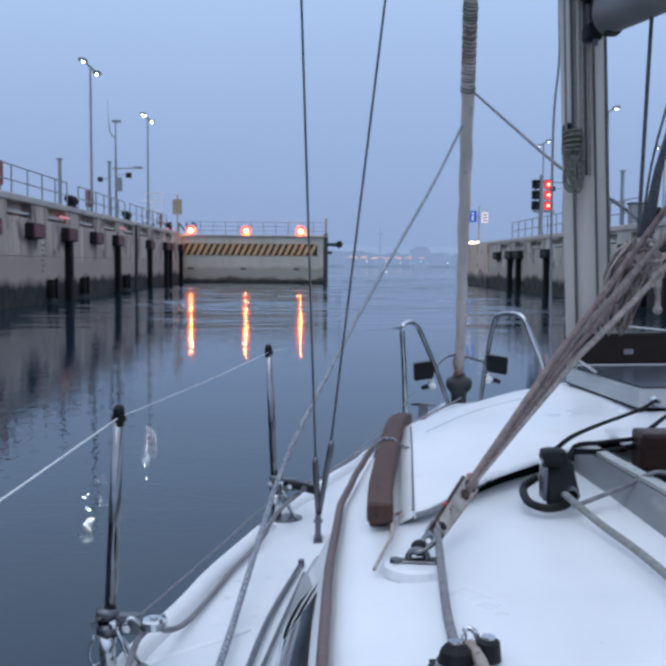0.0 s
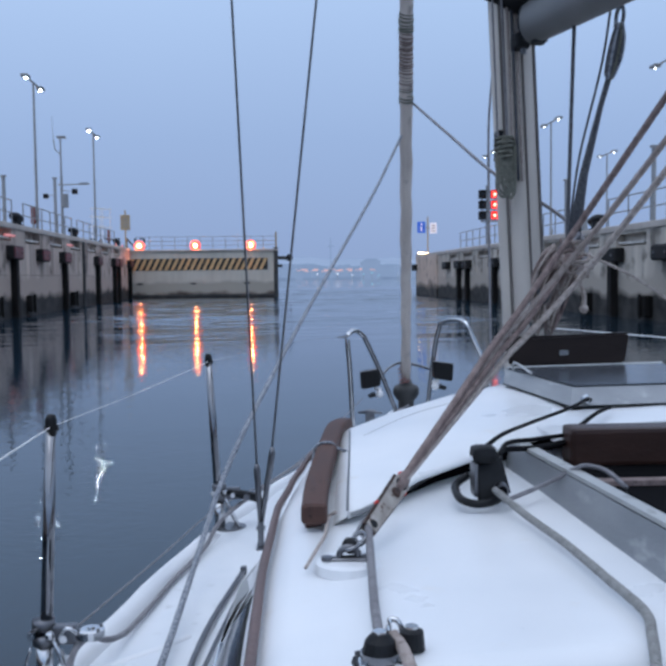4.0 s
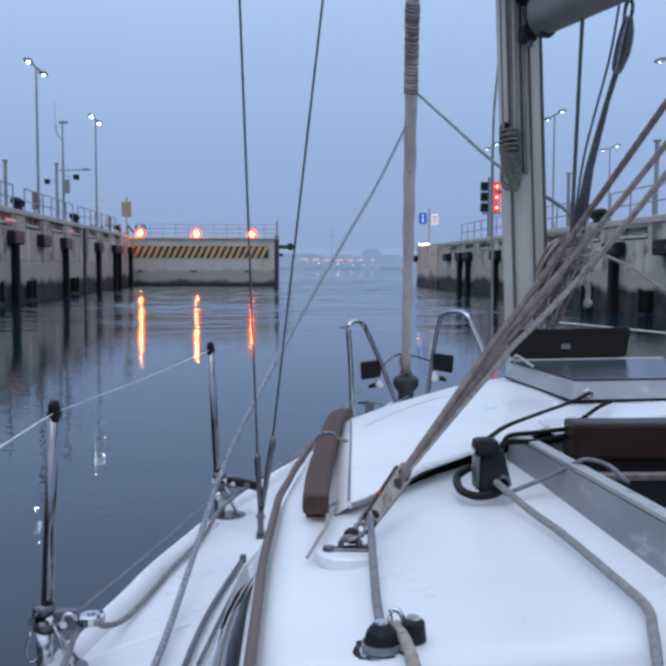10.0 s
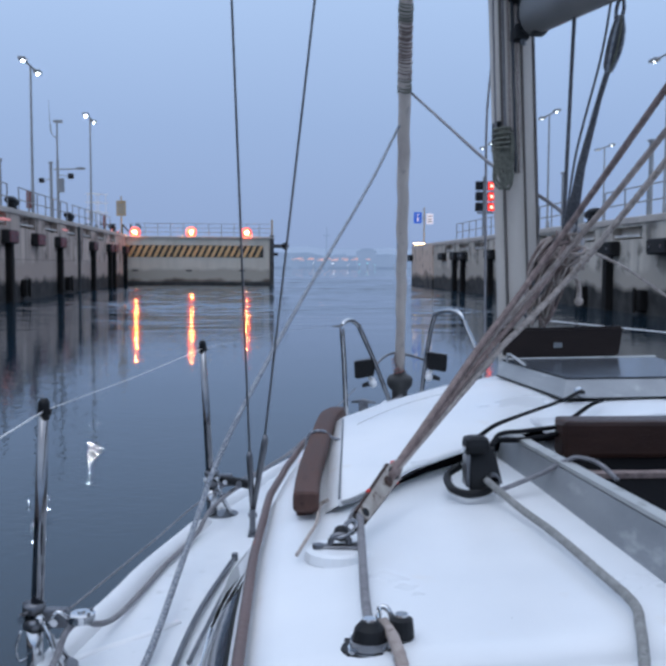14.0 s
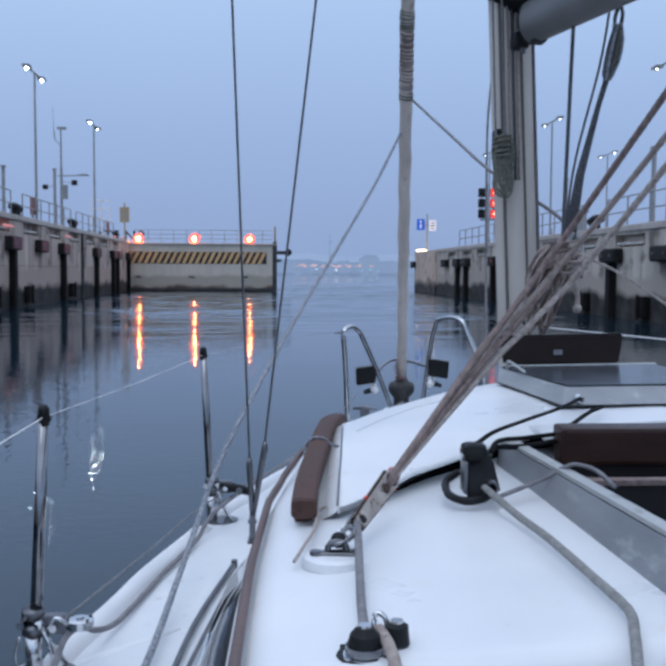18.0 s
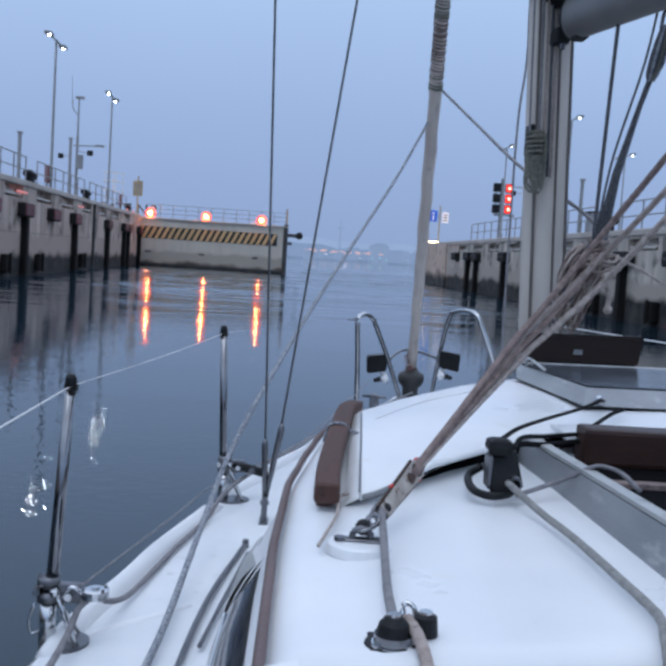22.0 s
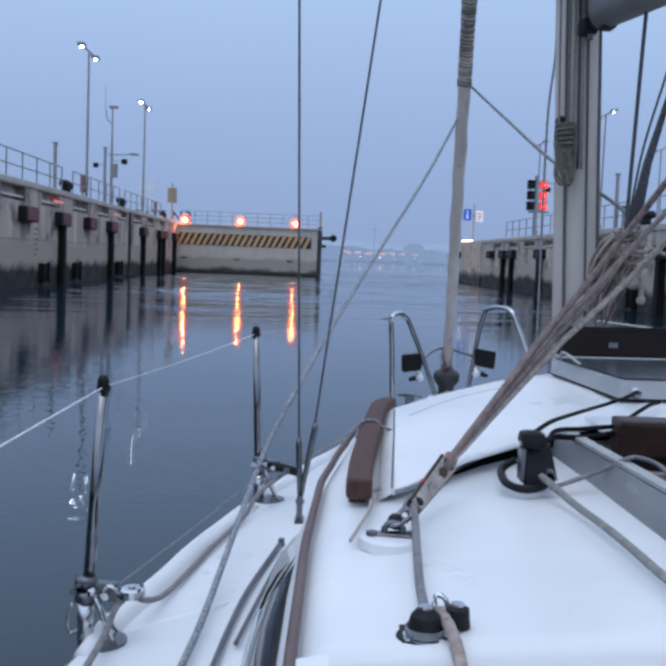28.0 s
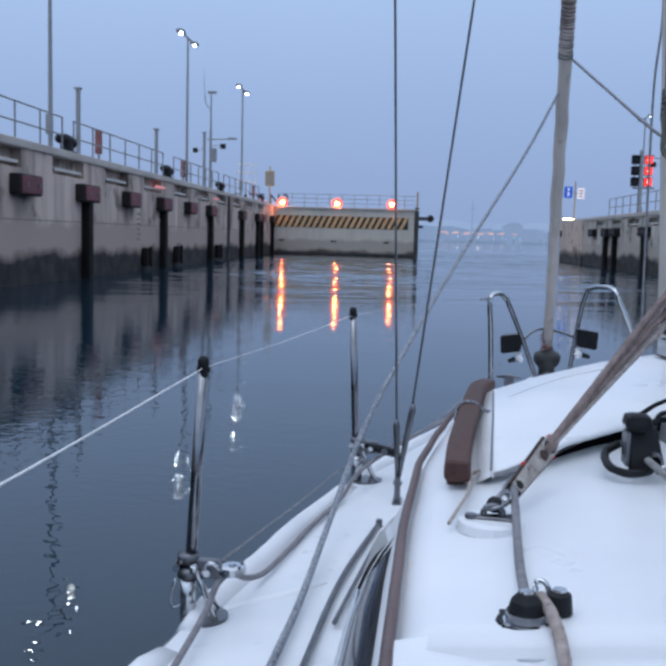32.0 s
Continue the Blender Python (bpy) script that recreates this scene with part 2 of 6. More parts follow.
def water_material():
    m = bpy.data.materials.new("harbour_water")
    m.use_nodes = True
    n, l = m.node_tree.nodes, m.node_tree.links
    b = n["Principled BSDF"]
    b.inputs["Base Color"].default_value = (0.010, 0.024, 0.038, 1)
    b.inputs["Roughness"].default_value = 0.004
    b.inputs["IOR"].default_value = 1.33
    tc = n.new("ShaderNodeTexCoord")
    hs = []
    for sc, de, amt, st in ((0.5, 2, 0.25, (0.3, 1, 1)), (2.4, 2, 0.065, (0.5, 1, 1)), (17.0, 0, 0.075, (0.8, 1, 1))):
        mp = n.new("ShaderNodeMapping")
        mp.inputs["Scale"].default_value = st
        no = n.new("ShaderNodeTexNoise")
        no.inputs["Scale"].default_value, no.inputs["Detail"].default_value = sc, de
        l.new(tc.outputs["Object"], mp.inputs[0])
        l.new(mp.outputs[0], no.inputs["Vector"])
        mu = n.new("ShaderNodeMath")
        mu.operation = "MULTIPLY"
        mu.inputs[1].default_value = amt
        l.new(no.outputs["Fac"], mu.inputs[0])
        hs.append(mu.outputs[0])
    total = hs[0]
    for h_ in hs[1:]:
        ad = n.new("ShaderNodeMath")
        l.new(total, ad.inputs[0])
        l.new(h_, ad.inputs[1])
        total = ad.outputs[0]
    bp = n.new("ShaderNodeBump")
    bp.inputs["Strength"].default_value, bp.inputs["Distance"].default_value = 1.0, 0.019
    l.new(total, bp.inputs["Height"])
    l.new(bp.outputs[0], b.inputs["Normal"])
    return m


WATER = water_material()
GEL = surf("white_gelcoat", (0.74, 0.76, 0.78), (0.82, 0.83, 0.84), 3.0, 0.32, bump=0.02, fine=220, c3=(0.745, 0.725, 0.695), spot=0.66)
DECK = surf("pale_deck", (0.72, 0.75, 0.78), (0.79, 0.81, 0.83), 5.0, 0.55, bump=0.25, fine=420, c3=(0.62, 0.64, 0.65), spot=0.64)
HULLM = surf("hull_gelcoat", (0.70, 0.72, 0.75), (0.78, 0.8, 0.82), 1.5, 0.3, bump=0.02)
TEAK = surf("dark_teak", (0.074, 0.041, 0.035), (0.113, 0.061, 0.050), 9.0, 0.65, spec=0.22, bump=0.35, fine=90, stretch=(4, 0.6, 4), c3=(0.05, 0.03, 0.025), spot=0.6)
TEAK2 = surf("hatch_wood", (0.034, 0.016, 0.012), (0.052, 0.025, 0.019), 9.0, 0.4, bump=0.2, fine=90, stretch=(0.6, 4, 4), spec=0.3)
TRIM = surf("brown_trim", (0.10, 0.068, 0.065), (0.15, 0.10, 0.095), 8.0, 0.55, bump=0.2)
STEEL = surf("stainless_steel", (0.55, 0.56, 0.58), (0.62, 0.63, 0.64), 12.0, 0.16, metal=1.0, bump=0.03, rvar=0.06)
# polished steel with its dark reflections and shade put into the base colour
CHROME = surf("dark_reflecting_steel", (0.20, 0.205, 0.22), (0.29, 0.295, 0.31), 12.0, 0.13, metal=1.0, bump=0.03, rvar=0.05)
DULL = surf("dull_steel", (0.12, 0.125, 0.14), (0.22, 0.225, 0.24), 14.0, 0.35, metal=0.9, bump=0.15)
ALU = surf("anodised_aluminium", (0.50, 0.455, 0.41), (0.64, 0.59, 0.535), 7.0, 0.6, metal=0.1, bump=0.06, fine=150, stretch=(1, 1, 0.2))
DARKAL = surf("tarnished_track", (0.11, 0.096, 0.088), (0.19, 0.168, 0.152), 9.0, 0.55, metal=0.3, bump=0.15, stretch=(1, 1, 0.2))
ALUB = surf("dark_boom_aluminium", (0.15, 0.148, 0.145), (0.205, 0.2, 0.195), 4.0, 0.5, metal=0.25, bump=0.06, fine=150)
ALUW = surf("weathered_aluminium", (0.42, 0.43, 0.43), (0.52, 0.53, 0.52), 7.0, 0.5, metal=0.4, bump=0.12, fine=120, c3=(0.3, 0.3, 0.29), spot=0.62)
CHEEK = surf("worn_block_cheek", (0.27, 0.235, 0.205), (0.46, 0.42, 0.38), 26.0, 0.5, metal=0.3, bump=0.2, fine=200, c3=(0.13, 0.085, 0.065), spot=0.56)
ALUF = surf("grey_hatch_frame", (0.22, 0.235, 0.25), (0.34, 0.355, 0.37), 7.0, 0.5, metal=0.3, bump=0.12, fine=120, stretch=(1, 0.35, 1), c3=(0.42, 0.43, 0.44), spot=0.60)
# red light of the gate lamps put into the west fenders' face colour
FACE = surf("red_lit_fender_face", (0.10, 0.022, 0.028), (0.17, 0.04, 0.046), 2.0, 0.55, bump=0.3, fine=30, per=0.3)
SILL = surf("pale_niche_sill", (0.56, 0.53, 0.50), (0.68, 0.65, 0.61), 1.5, 0.8, bump=0.2)
BLACK = surf("black_plastic", (0.006, 0.0065, 0.008), (0.014, 0.015, 0.017), 18.0, 0.5, bump=0.15, fine=200, spec=0.25)
RUBBER = surf("black_rubber", (0.009, 0.0085, 0.009), (0.024, 0.022, 0.022), 3.0, 0.7, bump=0.4, fine=30, per=0.25, spec=0.3)
ROPE = surf("grey_rope", (0.185, 0.18, 0.195), (0.275, 0.27, 0.285), 45.0, 0.9, bump=0.5, fine=260, c3=(0.14, 0.137, 0.15), spot=0.62)
ROPEB = surf("worn_brown_rope", (0.17, 0.123, 0.115), (0.31, 0.24, 0.222), 55.0, 0.92, bump=0.6, fine=240, c3=(0.12, 0.085, 0.08), spot=0.6)
ROPEW = surf("pale_braided_rope", (0.24, 0.265, 0.305), (0.42, 0.44, 0.475), 55.0, 0.9, bump=0.5, fine=260, c3=(0.10, 0.12, 0.155), spot=0.50)
ROPET = surf("pale_tan_rope", (0.34, 0.29, 0.26), (0.54, 0.475, 0.435), 60.0, 0.92, bump=0.5, fine=240, c3=(0.25, 0.205, 0.185), spot=0.58)
ROPEC = surf("weathered_tan_rope", (0.29, 0.24, 0.215), (0.44, 0.375, 0.345), 40.0, 0.92, bump=0.5, fine=240, c3=(0.2, 0.165, 0.15), spot=0.6)
ROPEG = surf("green_flecked_rope", (0.15, 0.155, 0.125), (0.26, 0.26, 0.225), 90.0, 0.9, bump=1.0, fine=240, c3=(0.07, 0.10, 0.065), spot=0.58)
ROPED = surf("dark_rope", (0.075, 0.08, 0.095), (0.145, 0.15, 0.165), 120.0, 0.9, bump=0.8, fine=240, spec=0.2)
SAILC = surf("grey_sail_cover", (0.54, 0.465, 0.42), (0.72, 0.635, 0.57), 5.0, 0.85, bump=0.4, fine=80, stretch=(1, 1, 0.3), c3=(0.36, 0.31, 0.28), spot=0.6)
CANVAS = surf("black_canvas", (0.006, 0.006, 0.007), (0.012, 0.012, 0.014), 6.0, 0.9, bump=0.4, spec=0.15)
MAROON = surf("dark_brown_board", (0.016, 0.010, 0.009), (0.027, 0.017, 0.015), 9.0, 0.5, bump=0.2, stretch=(0.4, 2, 2), spec=0.3)
WINDOW = surf("dark_cabin_window", (0.012, 0.016, 0.026), (0.02, 0.026, 0.04), 2.0, 0.06, bump=0.0, rvar=0.03)
ACRYL = surf("smoked_acrylic", (0.045, 0.052, 0.065), (0.07, 0.08, 0.095), 3.0, 0.2, bump=0.03, fine=40, rvar=0.08)
# near-black that puts the shade of gaps and the cabin into colour
INSIDE = surf("unlit_black", (0.003, 0.003, 0.004), (0.006, 0.006, 0.007), 3.0, 0.95, spec=0.05)
CONC = tidal("quay_concrete_west", (0.50, 0.395, 0.335), (0.66, 0.54, 0.46), (0.024, 0.021, 0.020), 1.28, streak=0.52, damp=1.2, dk=0.82)
CONCR = tidal("quay_concrete_east", (0.50, 0.44, 0.375), (0.66, 0.595, 0.515), (0.031, 0.029, 0.027), 1.28, streak=0.4, damp=1.0, dk=0.82)
# strip light's warm cast is put into the pier head's concrete colour
CONCH = tidal("warm_lit_pier_concrete", (0.56, 0.43, 0.345), (0.67, 0.54, 0.45), (0.045, 0.04, 0.037), 1.12, streak=0.14, damp=0.6)
COPE = surf("coping_concrete", (0.44, 0.385, 0.345), (0.56, 0.505, 0.455), 0.8, 0.85, bump=0.3, fine=16)
GATEM = tidal("gate_paint", (0.55, 0.515, 0.44), (0.64, 0.59, 0.505), (0.085, 0.06, 0.046), 0.84, 0.14, damp=1.15, dk=0.66, spot=0.68)
GATED = surf("dark_gate_edge", (0.03, 0.03, 0.032), (0.06, 0.058, 0.055), 2.0, 0.6, bump=0.3)
STRB = surf("stripe_black", (0.02, 0.02, 0.02), (0.035, 0.033, 0.03), 4.0, 0.6)
STRY = surf("stripe_yellow", (0.60, 0.38, 0.17), (0.70, 0.46, 0.22), 4.0, 0.6, per=0.08)
GALV = surf("galvanised_steel", (0.20, 0.21, 0.22), (0.30, 0.31, 0.32), 3.0, 0.5, metal=0.5, bump=0.1)
# grey pole paint, lightened and blued to carry the haze over the quays
POLE = surf("hazed_grey_pole", (0.22, 0.235, 0.25), (0.29, 0.305, 0.32), 2.0, 0.5, bump=0.05)
TIMBER = surf("tarred_timber", (0.006, 0.0055, 0.005), (0.018, 0.016, 0.015), 2.5, 0.8, bump=0.6, fine=22, stretch=(3, 3, 0.4), per=0.2, spec=0.2)
YELLOW = surf("faded_yellow_board", (0.36, 0.27, 0.16), (0.46, 0.35, 0.215), 3.0, 0.6)
RED = surf("faded_red_paint", (0.20, 0.075, 0.07), (0.28, 0.11, 0.10), 3.0, 0.6)
RUST = surf("dark_rust", (0.035, 0.022, 0.019), (0.085, 0.05, 0.04), 60.0, 0.6, metal=0.3, bump=0.4, fine=200)
REDLINE = surf("faded_red_line", (0.34, 0.15, 0.14), (0.50, 0.27, 0.25), 60.0, 0.9, bump=0.5, fine=240)
SCAR = surf("scarlet_fleck", (0.5, 0.03, 0.03), (0.66, 0.06, 0.05), 60.0, 0.7)
ROPEL = surf("pale_grey_green_rope", (0.23, 0.23, 0.222), (0.34, 0.34, 0.332), 60.0, 0.9, bump=0.6, fine=260, c3=(0.17, 0.172, 0.165), spot=0.6)
WHITE = surf("white_paint", (0.7, 0.7, 0.7), (0.8, 0.8, 0.8), 3.0, 0.5)
G_RED = glow("red_lamp_glow", (1.0, 0.29, 0.085), 230.0)
G_HALO_OUT = glow("red_outer_halo", (1.0, 0.22, 0.22), 0.5)
G_HALO_IN = glow("red_inner_halo", (1.0, 0.13, 0.115), 1.0)
G_HOOD = glow("lit_red_hood_glow", (1.0, 0.045, 0.03), 1.1)
G_CORE = glow("signal_core_glow", (1.0, 0.30, 0.22), 5.0)
G_NICHE = glow("dim_red_glow", (1.0, 0.34, 0.32), 0.4)
G_WHITE = glow("white_lamp_glow", (0.82, 0.92, 1.0), 200.0)
G_FAINT = glow("faint_white_lamp_glow", (0.82, 0.92, 1.0), 9.0)
G_BOARD = glow("lit_board_glow", (0.9, 0.80, 0.82), 0.36)
G_BLUE = glow("lit_blue_board_glow", (0.02, 0.11, 0.55), 0.3)
G_WARM = glow("warm_strip_glow", (1.0, 0.70, 0.38), 9.0)
G_ORANGE = glow("orange_town_glow", (0.80, 0.47, 0.42), 0.55)
G_TEAL = glow("teal_light_glow", (0.25, 0.75, 0.82), 0.9)
G_SHORE = glow("shore_lamp_glow", (0.9, 0.95, 1.0), 1.7)

# ---- water, quays and distance ----
def spread(lo, hi, step, far):
    return [-3500.0, -far] + [lo + step * k for k in range(int((hi - lo) / step) + 1)] + [far, 3500.0]


WATER_Z = 0.44                                        # the water stands a metre and a half below the eye
wx = np.array(spread(-13.0, 15.5, 0.42, 400.0))
wy = np.array(spread(3.0, 125.0, 0.14, 700.0))
gx, gy = np.meshgrid(wx, wy)
stir = np.clip((gy - 19) / 15, 0.015, 1) * np.clip(0.72 + (gy - 30) / 60, 0.72, 1.25) * np.clip((130 - gy) / 30, 0, 1) * ((gx > -14) & (gx < 16) & (gy > 2) & (gy < 125))
wav = np.random.RandomState(3)
gz = np.zeros_like(gx)
for k in range(22):
    lam = 0.55 * 1.12 ** k
    th_ = wav.normal(0, 0.30)
    ph_ = wav.uniform(0, 6.28)
    gz += 0.0047 * (lam / 0.55) ** 0.12 * np.sin(6.2832 / lam * (gx * math.sin(th_) + gy * math.cos(th_)) + ph_ + 1.5 * np.sin(gx * 0.23 + ph_) + np.sin(gy * 0.11 + 2 * ph_))
patch = 0.7 + 0.3 * np.sin(gy * 0.42 + np.sin(gx * 0.31)) * np.sin(gy * 0.19 + gx * 0.13 + 1.0)
gz = gz * stir * patch + WATER_Z
nx = len(wx)
vid = np.arange(gx.size).reshape(gx.shape)
quads = np.stack([vid[:-1, :-1], vid[:-1, 1:], vid[1:, 1:], vid[1:, :-1]], -1).reshape(-1, 4)
wme = bpy.data.meshes.new("water")
wme.from_pydata(np.stack([gx, gy, gz], -1).reshape(-1, 3).tolist(), [], quads.tolist())
bm = bmesh.new()
bm.from_mesh(wme)
bpy.data.meshes.remove(wme)
solid("water", bm, WATER, "calm dark blue-grey harbour water with fine ripples", "water", kind="structure", lock=True, smooth=True)

WL, WR, YG, YE, ZL, ZR = -10.1, 12.5, 73.0, 77.6, 4.3, 3.65     # faces of the two quays, the gate's line, the east pier's end, quay heights

bm = bmesh.new()
bx(bm, -70, WL - 0.3, -70, 82, -4, ZL - 0.02)
wall_w = solid("wall_west", bm, CONC, "weathered grey concrete lock wall with a dark weed line", "lock wall", kind="structure", lock=True)


def facing(parent, face, sgn, y0, y1, top, mat, slots, slot_z, slot_len, slot_h):
    """The wall's front skin, 0.3 m deep, in lifts, with long niches left open under the coping."""
    cuts = sorted((s - slot_len / 2, s + slot_len / 2) for s in slots)
    a, b = sorted((face, face - sgn * 0.3))
    part("face_panel", box(a, b, y0, y1, -4, slot_z - slot_h / 2), mat, parent)
    part("face_panel", box(a, b, y0, y1, slot_z + slot_h / 2, top - 0.22), mat, parent)
    edge = y0
    for lo, hi in cuts + [(y1, y1)]:
        if lo - edge > 0.05:
            part("face_panel", box(a, b, edge, lo, slot_z - slot_h / 2, slot_z + slot_h / 2), mat, parent)
        edge = hi
    for lo, hi in cuts:
        part("niche_sill", box(*sorted((face - sgn * 0.06, face - sgn * 0.28)), lo + 0.35, hi - 0.05, slot_z - 0.14, slot_z - 0.05, bev=0.02), SILL, parent)


slots_w = [y - 1.3 for y in (9.7, 14.5, 19.4, 24.3, 29.2, 34.0, 38.8, 43.7, 48.5, 53.3, 58.1, 62.9, 67.7)]
facing(wall_w, WL, 1, -70, YG, ZL, CONC, slots_w, 3.80, 2.7, 0.5)
y = -70.0
while y < YG:
    hi = min(y + 5.0, YG)
    part("coping_stone", box(WL - 0.9, WL + 0.06, y + 0.01, hi - 0.01, ZL - 0.22, ZL, bev=0.025), COPE, wall_w)
    y = hi

bm = bmesh.new()
bx(bm, WR + 0.3, 90, -70, YE - 2.6, -4, ZR - 0.02)
wall_e = solid("wall_east", bm, CONCR, "weathered grey-brown concrete lock wall with a dark weed line", "lock wall", kind="structure", lock=True)
slots_e = [y - 1.3 for y in (5.5, 10.0, 14.5, 19.0, 23.4, 27.9, 32.3, 36.6, 40.9, 45.1, 49.2, 53.5, 57.5, 62.0)]
facing(wall_e, WR, -1, -70, YE - 11.6, ZR, CONCR, slots_e, 3.12, 2.6, 0.42)
y = -70.0
while y < YE - 2.7:
    hi = min(y + 5.0, YE - 2.6)
    part("coping_stone", box(WR - 0.06, WR + 0.9, y + 0.01, hi - 0.01, ZR - 0.22, ZR, bev=0.025), COPE, wall_e)
    y = hi
# rounded pier head
bm = bmesh.new()
poly = [(WR, YE - 2.6, -4)] + [(WR + 2.6 - 2.6 * math.cos(radians(a)), YE - 2.6 + 2.6 * math.sin(radians(a)), -4) for a in range(10, 91, 10)]
poly += [(90, YE, -4), (90, YE - 2.6, -4)]
prism(bm, poly, (0, 0, 4 + ZR - 0.2))
part("pier_head", bm, CONCH, wall_e)
# flank in the same warm-tinted concrete, as far as the lamplight reaches
part("pier_head_flank", box(WR - 0.1, WR + 0.3, YE - 11.6, YE - 2.6, -4, ZR - 0.22, bev=0.02), CONCH, wall_e)
bm = bmesh.new()
prism(bm, [(p[0] + (0 if i > 9 else -0.06), p[1] + (0.0 if i == 0 else 0.06), ZR - 0.2) for i, p in enumerate(poly)], (0, 0, 0.2))
part("pier_head_cap", bm, COPE, wall_e)

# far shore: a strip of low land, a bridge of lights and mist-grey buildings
# mist is put into the shore's own glowing colours
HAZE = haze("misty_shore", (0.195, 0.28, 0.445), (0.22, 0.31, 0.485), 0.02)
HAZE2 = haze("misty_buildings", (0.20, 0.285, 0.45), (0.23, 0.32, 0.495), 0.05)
bm = bmesh.new()
pts = []
for k in range(141):
    a = radians(-70 + k)
    r = 620 + 60 * noise.noise((k * 0.11, 3, 0))
    pts.append((r * math.sin(a), r * math.cos(a), 9.0 + 4.0 * noise.noise((k * 0.19, 0, 7)) + 2 * noise.noise((k * 0.8, 4, 7))))
loft(bm, [[(x, y, -1), (x, y, max(z, 1.5)), (x * 1.3, y * 1.3, max(z, 1.5) + 8)] for x, y, z in pts], closed=False)
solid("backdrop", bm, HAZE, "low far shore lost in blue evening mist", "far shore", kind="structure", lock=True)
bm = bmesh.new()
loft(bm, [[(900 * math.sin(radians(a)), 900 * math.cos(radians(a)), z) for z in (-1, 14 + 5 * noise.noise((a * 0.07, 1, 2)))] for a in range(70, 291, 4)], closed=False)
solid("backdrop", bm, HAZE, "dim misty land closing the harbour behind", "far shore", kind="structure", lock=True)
rng = random.Random(5)
for k in range(44):
    a = radians(-16 + 0.8 * k + rng.uniform(-0.4, 0.4))
    r = 560 + rng.uniform(-20, 20)
    x, y = r * math.sin(a), r * math.cos(a)
    w, h = rng.uniform(4, 13), rng.uniform(4.5, 10.5)
    th = thing("far_building", (x, y, 0), "pale mist-blue building on the far shore", "building", "far waterfront", lock=True)
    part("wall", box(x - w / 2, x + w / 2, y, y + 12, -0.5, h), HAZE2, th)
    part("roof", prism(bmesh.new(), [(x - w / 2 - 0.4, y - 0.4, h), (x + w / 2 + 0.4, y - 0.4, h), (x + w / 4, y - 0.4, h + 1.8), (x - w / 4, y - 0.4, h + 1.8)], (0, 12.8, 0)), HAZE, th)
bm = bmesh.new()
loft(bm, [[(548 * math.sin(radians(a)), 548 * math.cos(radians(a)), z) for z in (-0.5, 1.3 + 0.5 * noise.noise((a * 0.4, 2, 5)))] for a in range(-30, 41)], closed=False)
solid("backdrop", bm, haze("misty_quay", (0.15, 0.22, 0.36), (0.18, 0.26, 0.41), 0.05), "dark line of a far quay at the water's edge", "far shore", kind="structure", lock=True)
th = thing("town_lights", (545 * math.sin(radians(4.5)), 545 * math.cos(radians(4.5)), 0), "row of orange street lights on the far shore", "lights", lock=True)
for k in range(16):
    a = radians(2.2 + 0.3 * k + 0.12 * math.sin(k * 2.7))
    x, y = 545 * math.sin(a), 545 * math.cos(a)
    ww, zz = 0.9 + 1.1 * abs(math.sin(k * 1.7)), 5.3 + 0.5 * math.sin(k * 2.1)
    part("lamp", box(x - ww, x + ww, y, y + 1, zz, zz + 0.35 + 0.3 * abs(math.sin(k * 1.3))), G_ORANGE, th)
for a, z, mt, rr, nm in ((3.4, 3.4, G_SHORE, 0.3, "white"), (4.6, 3.0, G_SHORE, 0.36, "white"), (5.5, 2.4, G_SHORE, 0.2, "white"), (6.2, 2.6, G_TEAL, 0.3, "teal"), (6.7, 3.2, G_TEAL, 0.35, "teal"), (7.1, 2.2, G_TEAL, 0.3, "teal"), (8.3, 2.8, G_SHORE, 0.16, "white")):
    x, y = 540 * math.sin(radians(a)), 540 * math.cos(radians(a))
    th = thing("shore_lamp", (x, y, 0), nm + " lamp on a post on the far shore", "lamp", "far waterfront", lock=True)
    part("post", rod((x, y, -0.5), (x, y, z), 0.12, 6), POLE, th)
    part("globe", ball(bmesh.new(), (x, y, z + rr * 0.6), rr, 10), mt, th)
th = thing("far_mast", (540 * math.sin(radians(4.2)), 540 * math.cos(radians(4.2)), 0), "thin grey mast on the far shore", "mast", lock=True)
x, y = HOME[th].x, HOME[th].y
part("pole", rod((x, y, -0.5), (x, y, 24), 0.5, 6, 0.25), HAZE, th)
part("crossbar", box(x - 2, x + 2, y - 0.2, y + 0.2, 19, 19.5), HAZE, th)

# ---- sliding lock gate ----
GE = 1.2
gate = thing("lock_gate", (GE - 6, YG, 0), "pale green-grey sliding lock gate with a black and yellow band", "lock gate", lock=True)
part("leaf", box(-16, GE, YG, YG + 2.4, -4, 4.05, bev=0.04), GATEM, gate)
part("deck", box(-16, GE + 0.05, YG - 0.12, YG + 2.5, 4.05, 4.17, bev=0.03), COPE, gate)
part("end_post", box(GE - 0.28, GE + 0.06, YG - 0.1, YG + 2.4, -4, 4.3, bev=0.04), GATED, gate)
part("sill_beam", box(-16, GE - 0.3, YG - 0.1, YG, 0.5, 0.72, bev=0.03), GATED, gate)
part("roller_arm", box(GE + 0.06, GE + 0.75, YG + 0.3, YG + 0.7, 3.35, 3.62, bev=0.04), GATED, gate)
part("roller", rod((GE + 0.95, YG + 0.1, 3.5), (GE + 0.95, YG + 0.95, 3.5), 0.27, 16), RUBBER, gate)
part("buffer", box(GE + 0.06, GE + 0.4, YG + 0.1, YG + 0.8, 2.75, 2.95, bev=0.03), RUBBER, gate)
part("band", box(GE - 13.2, GE - 0.75, YG - 0.016, YG + 0.01, 2.58, 3.5), STRB, gate)
x = GE - 1.45 - 0.485 * 24
